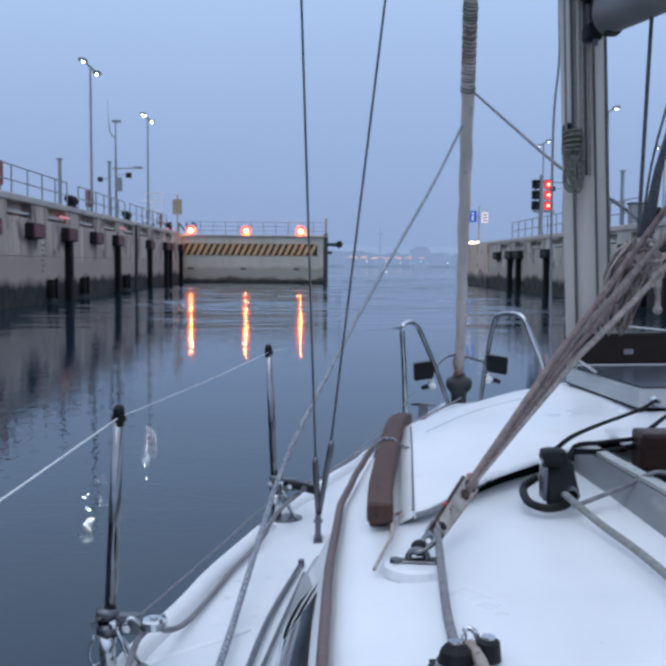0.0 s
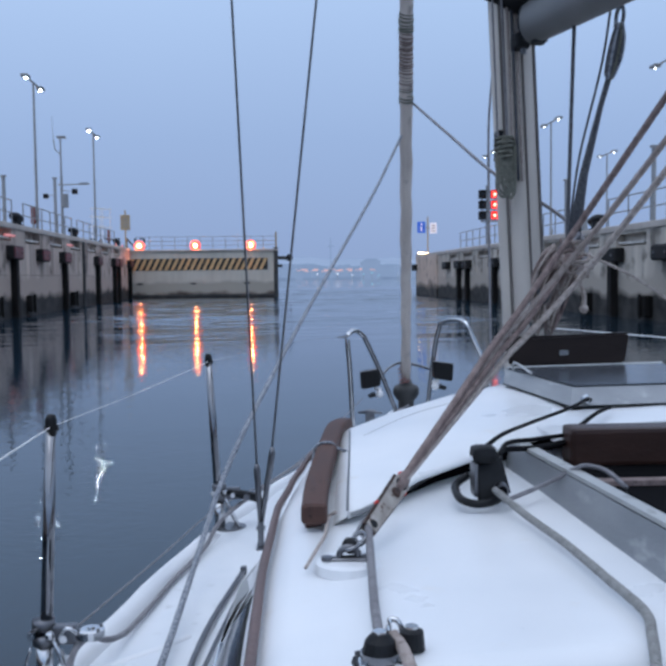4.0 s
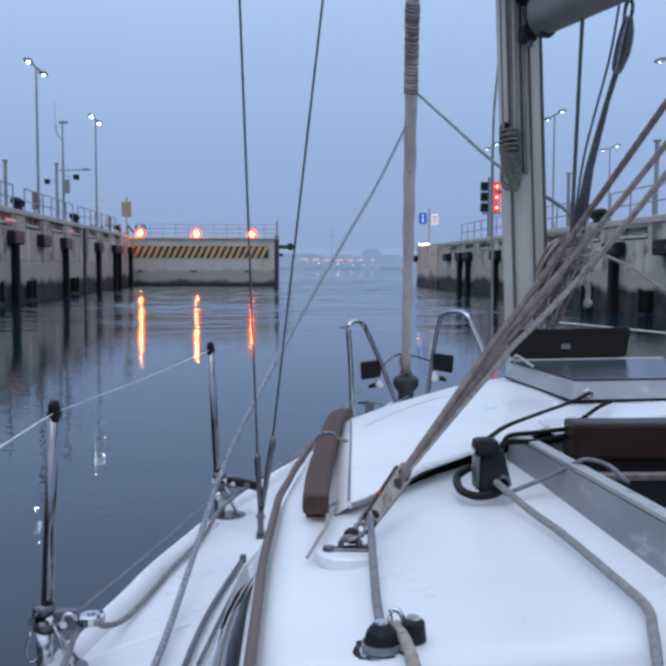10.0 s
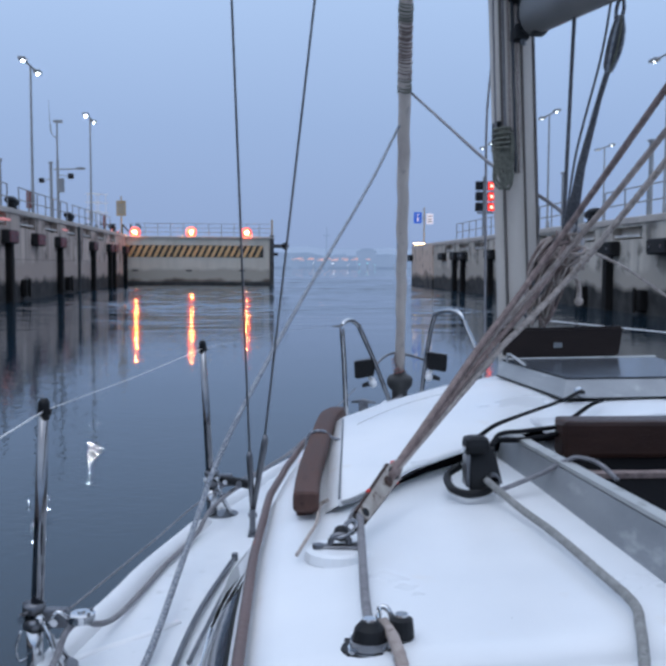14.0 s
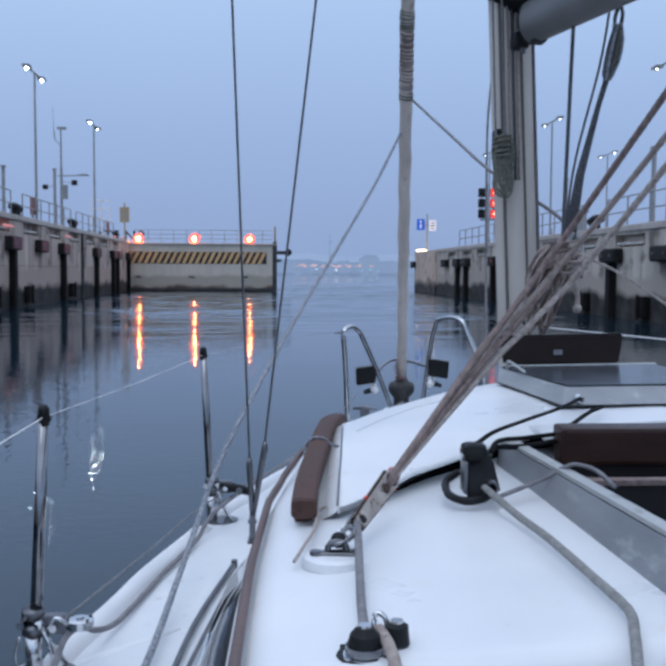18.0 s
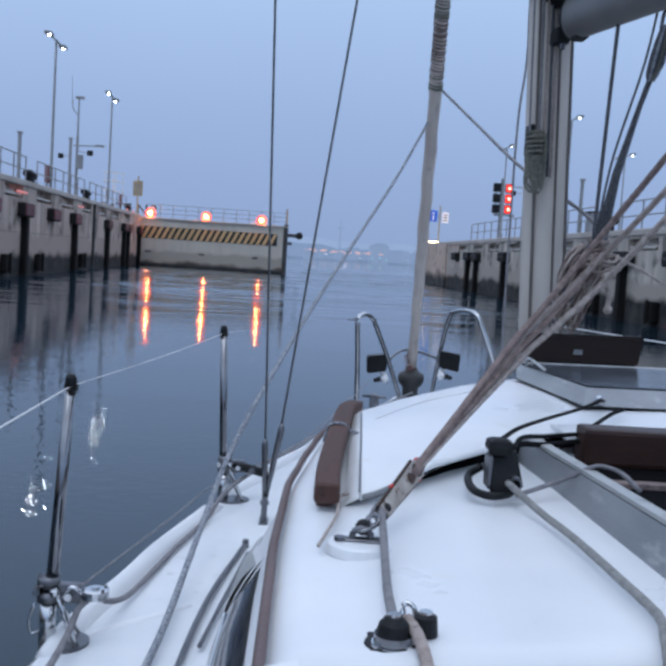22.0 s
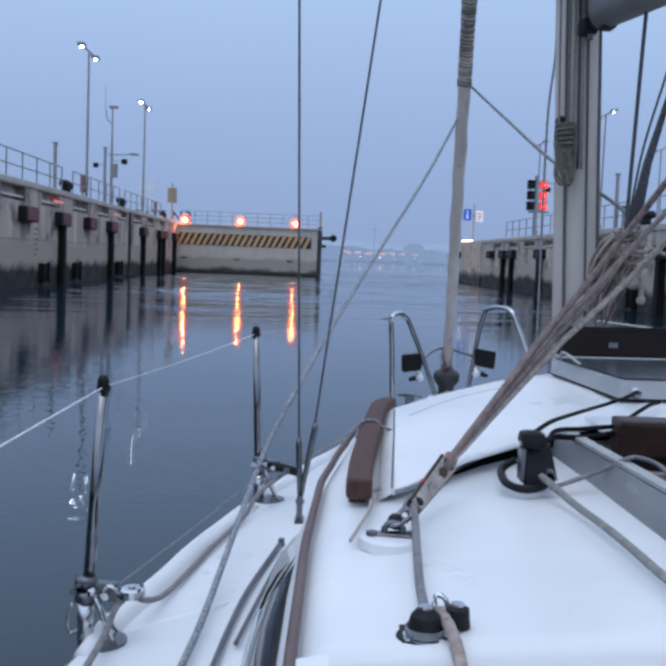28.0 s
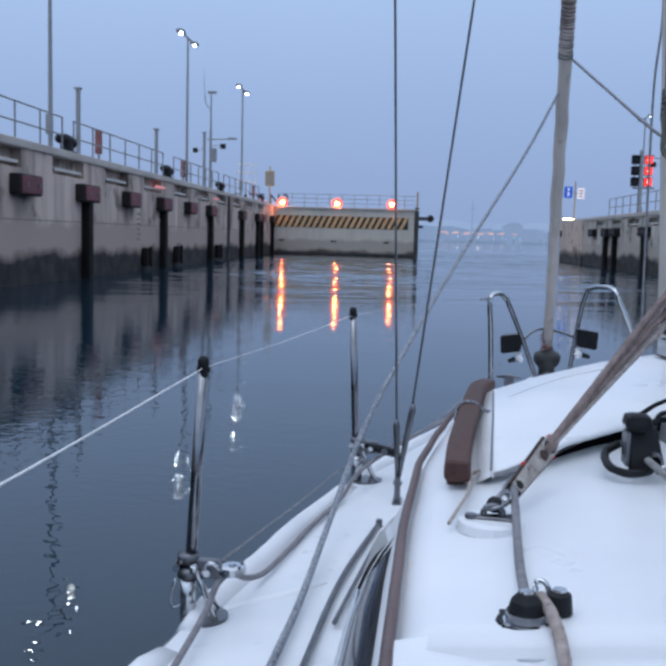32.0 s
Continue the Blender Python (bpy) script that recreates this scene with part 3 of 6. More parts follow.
while x < GE - 1.40:
    part("yellow_stripe", prism(bmesh.new(), [(x, YG - 0.02, 2.6), (x + 0.24, YG - 0.02, 2.6), (x + 0.68, YG - 0.02, 3.48), (x + 0.44, YG - 0.02, 3.48)], (0, -0.012, 0)), STRY, gate)
    x += 0.485
for x in (-9.4, -5.3, -1.2):
    part("vent", box(x - 0.22, x + 0.22, YG - 0.03, YG + 0.01, 1.5, 1.62, bev=0.01), GATED, gate)


def railing(parent, a, b, z, gap=1.6, h=1.05, r=0.024, mid=2):
    """Posts and rails between two points, along a straight line."""
    a, b = Vector(a), Vector(b)
    n = max(1, round((b - a).length / gap))
    for k in range(n + 1):
        p = a.lerp(b, k / n)
        part("post", rod((p.x, p.y, z - 0.01), (p.x, p.y, z + h), r, 6), GALV, parent)
    for k in range(mid):
        zz = z + h * (k + 1) / mid
        part("rail", rod((a.x, a.y, zz), (b.x, b.y, zz), r * 0.9, 6), GALV, parent)


rl = thing("gate_railing", (GE - 6, YG + 0.1, 4.17), "thin galvanised railing along the top of the lock gate", "railing", lock=True)
railing(rl, (-9.6, YG + 0.1, 0), (GE - 0.1, YG + 0.1, 0), 4.17, 0.95, 1.0, 0.022, 3)
part("end_stanchion", box(GE - 0.16, GE - 0.02, YG + 0.02, YG + 0.16, 4.17, 5.5, bev=0.01), YELLOW, rl)

for k, x in enumerate((GE - 10.55, GE - 6.3, GE - 2.05)):
    th = thing("red_gate_lamp", (x, YG - 0.05, 4.17), "glowing red-orange warning lamp on the lock gate", "lamp", "red gate lamps", lock=True)
    part("bracket", box(x - 0.05, x + 0.05, YG + 0.0, YG + 0.12, 4.17, 4.34, bev=0.01), GATED, th)
    part("housing", rod((x, YG + 0.14, 4.48), (x, YG - 0.02, 4.48), 0.2, 14, 0.22), GATED, th)
    # two glowing discs added behind the lens as the lamp's red halo
    part("reflector", tube(bmesh.new(), [(x, YG + 0.0, 4.48), (x, YG - 0.03, 4.48), (x, YG - 0.05, 4.48)], 0.3, 24, [0.2, 0.43, 0.41]), G_HALO_OUT, th, "dim red disc for the lamp's outer halo", smooth=False)
    part("inner_dish", tube(bmesh.new(), [(x, YG - 0.04, 4.48), (x, YG - 0.07, 4.48), (x, YG - 0.09, 4.48)], 0.22, 24, [0.18, 0.23, 0.20]), G_HALO_IN, th, "glowing red disc for the lamp's inner halo", smooth=False)
    part("lens", ball(bmesh.new(), (x, YG - 0.17, 4.48), 0.094, 16), G_RED, th, "lit red lens", smooth=True)


# ---- fenders on the quay walls ----
def fender(face, sgn, y, z, post, tall, group, skin):
    """A rubber block bolted to the wall, some over a tarred timber pile."""
    th = thing("wall_fender", (face, y, z), "black rubber fender block over a tarred timber post" if post else "black rubber fender block on the lock wall", "fender", group, lock=True)
    x0, x1 = sorted((face - sgn * 0.01, face + sgn * 0.3))
    part("block", box(x0, x1, y - 0.75, y + 0.75, z - tall / 2, z + tall / 2, bev=0.05), RUBBER, th)
    x0, x1 = sorted((face + sgn * 0.3, face + sgn * 0.34))
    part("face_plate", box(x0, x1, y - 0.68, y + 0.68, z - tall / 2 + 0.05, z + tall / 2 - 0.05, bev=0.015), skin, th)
    for dy in (-0.4, 0.4):
        part("bolt", rod((face + sgn * 0.33, y + dy, z), (face + sgn * 0.37, y + dy, z), 0.05, 8), DULL, th)
    if post:
        x0, x1 = sorted((face - sgn * 0.01, face + sgn * 0.27))
        part("fender_post", box(x0, x1, y - 0.2, y + 0.2, -3, z - tall / 2, bev=0.04), TIMBER, th)
    return th


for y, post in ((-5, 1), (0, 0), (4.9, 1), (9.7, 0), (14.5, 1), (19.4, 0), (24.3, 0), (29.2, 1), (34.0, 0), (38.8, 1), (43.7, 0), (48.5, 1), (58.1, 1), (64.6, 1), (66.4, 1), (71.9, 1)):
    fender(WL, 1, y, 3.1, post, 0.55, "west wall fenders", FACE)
for y, post in ((1.0, 0), (5.5, 1), (10.0, 0), (14.5, 1), (19.0, 0), (23.4, 1), (27.9, 0), (32.3, 1), (36.5, 0), (40.9, 1), (49.2, 1), (55.9, 1), (58.3, 1), (62.2, 0), (75.0, 0)):
    fender(WR, -1, y, 2.62, post, 0.5, "east wall fenders", RUBBER)
for y, face, sgn, z in ((36.2, WL, 1, 0.98), (41.3, WL, 1, 0.98), (50.6, WL, 1, 0.98), (35.0, WR, -1, 0.9), (29.5, WR, -1, 0.9)):
    x0, x1 = sorted((face - sgn * 0.01, face + sgn * 0.25))
    th = thing("mooring_recess_frame", (face, y, z), "dark weed-grown steel mooring frame on the wall", "mooring point", lock=True)
    part("frame", box(x0, x1, y - 0.35, y + 0.35, z - 0.35, z + 0.35, bev=0.06), TIMBER, th)
    part("bar", rod((face + sgn * 0.3, y, z - 0.4), (face + sgn * 0.3, y, z + 0.4), 0.05, 8), TIMBER, th)
# cast lift joints along the west wall
JOINT = surf("dark_lift_joint", (0.20, 0.165, 0.145), (0.30, 0.25, 0.22), 1.2, 0.9, bump=0.3, fine=20)
for y0, y1 in ((8.0, 19.2), (19.6, 29.0), (29.5, 38.3), (39.3, 47.9), (49.0, 57.6)):
    part("lift_joint", box(WL - 0.002, WL + 0.004, y0, y1, 2.18, 2.21), JOINT, wall_w)
# depth marks painted on the wall
th = thing("depth_scale", (WL, 35.4, 2.2), "faded dark depth marks painted on the lock wall", "depth scale", lock=True)
for k in range(6):
    part("mark", box(WL + 0.001, WL + 0.006, 35.25, 35.25 + (0.5 if k % 2 else 0.34), 1.62 + 0.19 * k, 1.71 + 0.19 * k), JOINT, th)
for face, sgn, y, top in ((WL, 1, 53.9, 4.1), (WR, -1, 45.3, 3.3)):
    th = thing("wall_joint_pipe", (face, y, top), "vertical rust-stained pipe in the wall's joint", "pipe", lock=True)
    part("pipe", rod((face + sgn * 0.06, y, -2), (face + sgn * 0.06, y, top), 0.09, 8), GATED, th)
    part("clip", box(*sorted((face - 0.01 * sgn, face + sgn * 0.17)), y - 0.13, y + 0.13, 2.4, 2.5), GATED, th)
    part("clip", box(*sorted((face - 0.01 * sgn, face + sgn * 0.17)), y - 0.13, y + 0.13, 3.2, 3.3), GATED, th)


# ---- along the quays: rails, bollards, lamp standards, masts ----
for n, (y0, y1) in enumerate(((-14, -4), (-3, 8), (9, 18.5), (19.5, 28.3), (29.3, 40.4), (42.3, 52.8), (54.3, 67.8))):
    th = thing("quay_railing", (WL - 0.35, (y0 + y1) / 2, ZL), "grey galvanised tubular railing on the lock wall", "railing", "quay railings", lock=True)
    railing(th, (WL - 0.35, y0, 0), (WL - 0.35, y1, 0), ZL, 1.9, 1.05, 0.028)
for n, (y0, y1) in enumerate(((-14, -4), (-3, 6), (7, 14), (15, 23), (24.5, 34.0), (36.8, 45.6), (47.4, 60.0))):
    th = thing("quay_railing", (WR + 0.35, (y0 + y1) / 2, ZR), "grey galvanised tubular railing on the lock wall", "railing", "quay railings", lock=True)
    railing(th, (WR + 0.35, y0, 0), (WR + 0.35, y1, 0), ZR, 1.9, 1.05, 0.028)


def bollard(x, y, z, sgn):
    th = thing("bollard", (x, y, z), "squat black iron mooring bollard on the coping", "bollard", "quay bollards", lock=True)
    part("base", rod((x, y, z - 0.01), (x, y, z + 0.06), 0.3, 16), BLACK, th)
    part("neck", rod((x, y, z + 0.05), (x, y, z + 0.36), 0.2, 14, 0.18), BLACK, th)
    bm = bmesh.new()
    tube(bm, [(x - sgn * 0.16, y - 0.44, z + 0.42), (x - sgn * 0.12, y - 0.37, z + 0.43), (x, y - 0.15, z + 0.44), (x, y + 0.15, z + 0.42), (x + sgn * 0.08, y + 0.37, z + 0.32), (x + sgn * 0.1, y + 0.44, z + 0.28)], 0.15, 12, [0.08, 0.15, 0.165, 0.175, 0.165, 0.08])
    part("head", bm, BLACK, th, smooth=True)


for y in (-3.5, 8.5, 19.0, 28.8, 41.4, 53.6, 69.2):
    bollard(WL - 0.4, y, ZL, 1)
for y in (-3.5, 6.5, 14.5, 23.8, 35.4, 46.5):
    bollard(WR + 0.4, y, ZR, -1)


def lamp_standard(x, y, z0, top, lit, reach=1.45, bright=(1, 0.45)):
    th = thing("lamp_standard", (x, y, z0), "tall grey lamp standard with two lit heads on a cross arm", "street lamp", "quay lamp standards", lock=True)
    part("base_plate", box(x - 0.2, x + 0.2, y - 0.2, y + 0.2, z0 - 0.01, z0 + 0.05), POLE, th)
    part("pole", rod((x, y, z0), (x, y, top), 0.075, 10, 0.05), POLE, th)
    part("door", box(x - 0.11, x + 0.11, y - 0.12, y - 0.05, z0 + 0.5, z0 + 1.1, bev=0.01), POLE, th)
    part("arm", rod((x, y - reach, top), (x, y + reach, top), 0.045, 8), POLE, th)
    for s, g in ((-1, bright[0]), (1, bright[1])):
        yy = y + s * reach
        head = part("head", box(x - 0.16, x + 0.16, yy - 0.32, yy + 0.32, top - 0.06, top + 0.08, bev=0.03), POLE, th)
        part("lamp", ball(bmesh.new(), (x, yy, top - 0.08), 0.05 * (0.6 + 0.5 * g), 10, 0.7), lit, head, "lit cold white lamp")


lamp_standard(WL - 0.6, 46.0, ZL, 11.35, G_WHITE)
lamp_standard(WL - 0.6, 61.8, ZL, 11.35, G_WHITE)
lamp_standard(WL - 0.6, 28.0, ZL, 11.35, G_WHITE)
lamp_standard(WR + 5.2, 72.0, ZR, 11.3, G_FAINT)
lamp_standard(WR + 5.2, 56.4, ZR, 11.2, G_FAINT)
lamp_standard(WR + 14.0, 70.5, ZR, 11.1, G_FAINT)
lamp_standard(WR + 5.2, 39.8, ZR, 11.2, G_FAINT)
lamp_standard(WR + 14.0, 56.8, ZR, 11.0, G_FAINT)
lamp_standard(WR + 5.2, 24.0, ZR, 11.2, G_FAINT)


def camera_mast(x, y, z0, top, sgn):
    th = thing("instrument_mast", (x, y, z0), "slim grey mast with an aerial, a side arm and small cameras", "mast", "instrument masts", lock=True)
    part("pole", rod((x, y, z0 - 0.01), (x, y, z0 + 0.62 * (top - z0)), 0.08, 10, 0.07), POLE, th)
    part("topmast", rod((x, y, z0 + 0.6 * (top - z0)), (x, y, top), 0.055, 8, 0.04), POLE, th)
    part("head", box(x - 0.18, x + 0.3, y - 0.1, y + 0.1, top - 0.02, top + 0.12, bev=0.02), POLE, th)
    bm = bmesh.new()
    tube(bm, glide([(x, y, top - 0.9), (x - sgn * 0.3, y, top - 0.55), (x - sgn * 0.34, y, top - 0.1)], 4), 0.03, 6)
    part("hoop", bm, POLE, th)
    part("aerial", rod((x - sgn * 0.36, y, top - 0.3), (x - sgn * 0.42, y, top + 1.2), 0.018, 6, 0.008), POLE, th)
    za = z0 + 0.53 * (top - z0)
    part("arm", rod((x - sgn * 0.2, y, za), (x + sgn * 1.5, y, za + 0.05), 0.035, 8), POLE, th)
    part("arm_tip", box(x + sgn * 1.1 - 0.12, x + sgn * 1.1 + 0.3, y - 0.06, y + 0.06, za, za + 0.12), POLE, th)
    part("cabinet", box(x - 0.05, x + 0.33, y - 0.12, y + 0.12, z0 + 1.6, z0 + 2.35, bev=0.02), POLE, th)
    part("flood_lamp", box(x + sgn * 0.55, x + sgn * 0.85, y - 0.1, y + 0.1, za - 0.5, za - 0.22, bev=0.03), BLACK, th)
    part("flood_stay", rod((x, y, za - 0.3), (x + sgn * 0.6, y, za - 0.36), 0.02, 6), POLE, th)


camera_mast(WL - 0.7, 52.2, ZL, 9.65, 1)
camera_mast(WR + 2.6, 56.2, ZR, 9.85, -1)


def plain_post(x, y, z0, top, extra):
    th = thing("steel_post", (x, y, z0), "plain grey steel post on the lock wall", "post", "quay posts", lock=True)
    part("tube", rod((x, y, z0 - 0.01), (x, y, top), 0.08, 12), POLE, th)
    part("cap", box(x - 0.11, x + 0.11, y - 0.11, y + 0.11, top - 0.02, top + 0.06, bev=0.02), POLE, th)
    if extra:
        part("spotlight", box(x - 0.62, x - 0.36, y - 0.12, y + 0.12, top - 1.05, top - 0.8, bev=0.04), BLACK, th)
        part("spot_arm", rod((x, y, top - 0.85), (x - 0.4, y, top - 0.92), 0.02, 6), POLE, th)
    return th


plain_post(WL - 0.8, 51.0, ZL, 7.35, 1)
plain_post(WL - 0.8, 41.0, ZL, 6.4, 0)
plain_post(WL - 0.8, 31.0, ZL, 6.6, 0)
plain_post(WR + 1.0, 48.2, ZR, 6.8, 0)
plain_post(WR + 1.0, 40.8, ZR, 6.1, 0)
plain_post(WR + 1.0, 31.5, ZR, 6.3, 0)

# equipment box beside a post on the east quay
th = thing("control_cabinet", (WR + 1.4, 40.2, ZR), "small grey control cabinet on the quay", "cabinet", lock=True)
part("body", box(WR + 1.2, WR + 1.7, 40.0, 40.6, ZR - 0.01, ZR + 1.0, bev=0.03), POLE, th)
part("lid", box(WR + 1.15, WR + 1.75, 39.95, 40.65, ZR + 1.0, ZR + 1.08, bev=0.02), GATED, th)

# traffic signals on the east quay
sx, sy = WR + 0.55, 53.2
th = thing("lock_signal", (sx, sy, ZR), "lock traffic signal, three dark lamps beside three lit red ones", "traffic light", lock=True)
part("pole", rod((sx - 0.1, sy, ZR - 0.01), (sx - 0.1, sy, 7.1), 0.08, 10), POLE, th)
part("cross_bar", box(sx - 0.45, sx + 0.75, sy + 0.05, sy + 0.12, 5.0, 5.1), POLE, th)
for c, lit in ((sx - 0.36, False), (sx + 0.34, True)):
    for k in range(3):
        zc = 5.38 + 0.6 * k
        hd = part("signal_head", box(c - 0.22, c + 0.22, sy - 0.04, sy + 0.14, zc - 0.24, zc + 0.24, bev=0.03), BLACK, th)
        # lit hoods glow by themselves in place of red light from their lenses
        part("hood", box(c - 0.2, c + 0.2, sy - 0.07, sy - 0.035, zc - 0.21, zc + 0.21, bev=0.03), G_HOOD if lit else BLACK, hd, "red-lit hood" if lit else "dark hood")
        part("visor", box(c - 0.23, c + 0.23, sy - 0.26, sy - 0.03, zc + 0.215, zc + 0.24, bev=0.008), BLACK, hd)
        part("lens", tube(bmesh.new(), [(c, sy - 0.06, zc), (c, sy - 0.09, zc), (c, sy - 0.11, zc)], 0.09, 16, [0.09, 0.08, 0.04]), G_CORE if lit else WINDOW, hd, "lit red lens" if lit else "dark lens", smooth=True)
    part("hanger", box(c - 0.03, c + 0.03, sy + 0.13, sy + 0.17, 5.0, 6.86), POLE, th)

# information boards and strip light on the pier head
ix, iy = WR + 1.05, YE - 1.7
th = thing("information_board", (ix, iy, ZR), "pole with a blue information board and a pale lit board", "sign", lock=True)
part("pole", rod((ix, iy, ZR - 0.01), (ix, iy, ZR + 3.1), 0.055, 8), YELLOW, th)
part("blue_board", box(ix - 0.86, ix - 0.22, iy - 0.06, iy - 0.02, ZR + 1.80, ZR + 2.70, bev=0.01), G_BLUE, th, "lit blue information board")
part("letter_stem", box(ix - 0.6, ix - 0.48, iy - 0.075, iy - 0.06, ZR + 1.95, ZR + 2.30), G_BOARD, th)
part("letter_dot", rod((ix - 0.54, iy - 0.06, ZR + 2.48), (ix - 0.54, iy - 0.075, ZR + 2.48), 0.08, 12), G_BOARD, th)
part("blue_bracket", box(ix - 0.3, ix, iy - 0.03, iy + 0.01, ZR + 2.20, ZR + 2.28), POLE, th)
part("pale_board", box(ix + 0.18, ix + 0.72, iy - 0.06, iy - 0.02, ZR + 1.75, ZR + 2.60, bev=0.01), G_BOARD, th, "pale lit board")
for k in range(3):
    part("text_bar", box(ix + 0.28, ix + 0.62, iy - 0.07, iy - 0.06, ZR + 1.9 + 0.22 * k, ZR + 1.98 + 0.22 * k), GATED, th)
part("pale_bracket", box(ix, ix + 0.3, iy - 0.03, iy + 0.01, ZR + 2.10, ZR + 2.18), POLE, th)
th = thing("strip_light", (WR + 0.5, YE - 2.2, ZR), "low warm strip light at the pier head's edge", "lamp", lock=True)
part("tray", box(WR + 0.05, WR + 1.0, YE - 2.5, YE - 2.3, ZR - 0.01, ZR + 0.07), POLE, th)
part("tube", box(WR + 0.1, WR + 0.95, YE - 2.49, YE - 2.31, ZR + 0.07, ZR + 0.17, bev=0.03), G_WARM, th, "lit warm tube")

# yellow board and letters by the gate on the west quay
bxx, byy = WL - 0.25, YG - 0.3
th = thing("yellow_notice", (bxx, byy, ZL), "faded yellow notice board on a post by the gate", "sign", lock=True)
part("post", rod((bxx, byy, ZL - 0.01), (bxx, byy, 7.2), 0.06, 8), YELLOW, th)
part("board", box(bxx - 0.36, bxx + 0.36, byy - 0.06, byy - 0.02, 5.7, 6.85, bev=0.015), YELLOW, th)
for k in range(4):
    part("text_bar", box(bxx - 0.24, bxx + 0.24, byy - 0.068, byy - 0.06, 5.9 + 0.2 * k, 5.97 + 0.2 * k), POLE, th)

# a white frame stand and a red pump behind the west railing
for x, y, h in ((WL - 1.2, 66.0, 2.6), (WL - 1.4, 70.5, 2.9)):
    th = thing("white_marker_frame", (x, y, ZL), "thin white marker frame with cross bars", "marker", lock=True)
    for dx in (-0.35, 0.35):
        part("upright", rod((x + dx, y, ZL - 0.01), (x + dx, y, ZL + h), 0.025, 6), WHITE, th)
    for zz in (0.5, 0.75, 0.97):
        part("bar", box(x - 0.5, x + 0.5, y - 0.02, y + 0.02, ZL + h * zz, ZL + h * zz + 0.07), WHITE, th)
for y in (45.9, 68.0, 33.0):
    th = thing("red_life_buoy_post", (WL - 0.75, y, ZL), "red box on a post behind the railing", "post box", lock=True)
    part("post", rod((WL - 0.75, y, ZL - 0.01), (WL - 0.75, y, ZL + 0.8), 0.04, 8), POLE, th)
    part("box", box(WL - 0.86, WL - 0.66, y - 0.14, y + 0.14, ZL + 0.35, ZL + 1.2, bev=0.04), RED, th)

for y in (67.0, 69.9):
    th = thing("coping_lamp", (WL - 0.1, y, ZL), "small red lamp at the edge of the coping", "lamp", "coping lamps", lock=True)
    part("box", box(WL - 0.22, WL - 0.02, y - 0.12, y + 0.12, ZL - 0.01, ZL + 0.16, bev=0.02), GATED, th)
    part("lens", ball(bmesh.new(), (WL - 0.1, y - 0.13, ZL + 0.1), 0.07, 10), G_NICHE, th, "dim red lens")

# dim glowing bars added for the red light glinting in two niches
for y in (38.7, 50.4):
    th = thing("niche_glint", (WL - 0.1, y, 3.72), "dim red glint added in a wall niche", "lamp", "niche tubes", lock=True)
    part("tube", rod((WL - 0.03, y - 0.75, 3.8), (WL - 0.03, y + 0.75, 3.8), 0.05, 8), G_NICHE, th)
    for dy in (-0.7, 0.7):
        part("clip", box(WL - 0.12, WL - 0.01, y + dy - 0.04, y + dy + 0.04, 3.74, 3.86), GATED, th)

# letters along the gate's railing
def letter(ch, size):
    fc = bpy.data.curves.new("letter", "FONT")
    fc.body, fc.size, fc.extrude = ch, size, 0.012
    fo = new("letter_curve", fc)
    bpy.context.view_layer.update()
    tm = bpy.data.meshes.new_from_object(fo.evaluated_get(bpy.context.evaluated_depsgraph_get()))
    bpy.data.objects.remove(fo)
    bpy.data.curves.remove(fc)
    bm = bmesh.new()
    bm.from_mesh(tm)
    bpy.data.meshes.remove(tm)
    return bm


for ch, x in zip("GATEN2", (-13.4, -12.65, -12.05, -11.35, -10.45, -9.4)):
    bm = letter(ch, 1.15)
    bm.transform(Matrix.Translation((x, YG - 0.02, 4.32)) @ Matrix.Rotation(radians(90), 4, "X"))
    part("letter", bm, STRB, rl, "dark letter " + ch)

# ---- the sailing yacht ----
XC = 0.22                                            # centreline
yacht = thing("sailing_yacht", (XC, 2.0, 0), "white sailing yacht with a furled foresail, seen along its port deck", "sailboat")


def inter(table, y):
    for (a, *va), (b, *vb) in zip(table, table[1:]):
        if a <= y <= b:
            t = (y - a) / (b - a)
            t = t * t * (3 - 2 * t) * 0.35 + t * 0.65
            return [p + (q - p) * t for p, q in zip(va, vb)]
    return list(table[0][1:]) if y < table[0][0] else list(table[-1][1:])


BEAM = [(-3.2, 1.20), (-1.5, 1.46), (0.0, 1.56), (1.65, 1.54), (2.1, 1.475), (2.6, 1.38), (3.35, 1.22), (3.9, 1.06), (4.6, 0.86), (5.5, 0.62), (6.4, 0.43), (7.3, 0.18), (7.85, 0.02)]
SHEER = [(-3.2, 1.08), (0.0, 1.07), (3.4, 1.075), (5.0, 1.035), (6.3, 0.915), (7.85, 0.865)]
ys = [-3.2 + 0.17 * k for k in range(66)]


def hb(y):
    return inter(BEAM, y)[0]


def sheer(y):
    return inter(SHEER, y)[0]


# hull sides and bottom
rings = []
for y in ys:
    b, z = hb(y), sheer(y)
    rr = []
    for t in range(17):
        a = math.pi * t / 16
        sx, sz = -math.cos(a), math.sin(a)
        rr.append((XC + sx * b * (0.72 + 0.28 * (1 - sz) ** 0.6), y, z - (z + 0.45) * sz ** 0.7 if sz > 0.001 else z))
    rings.append(rr)
part("hull", loft(bmesh.new(), rings, closed=False), HULLM, yacht, "white hull", smooth=True)
bm = bmesh.new()
bm.faces.new([bm.verts.new((x, -3.2, z)) for x, y, z in rings[0]])
part("transom", bm, HULLM, yacht)
# side deck, slightly cambered
rings = []
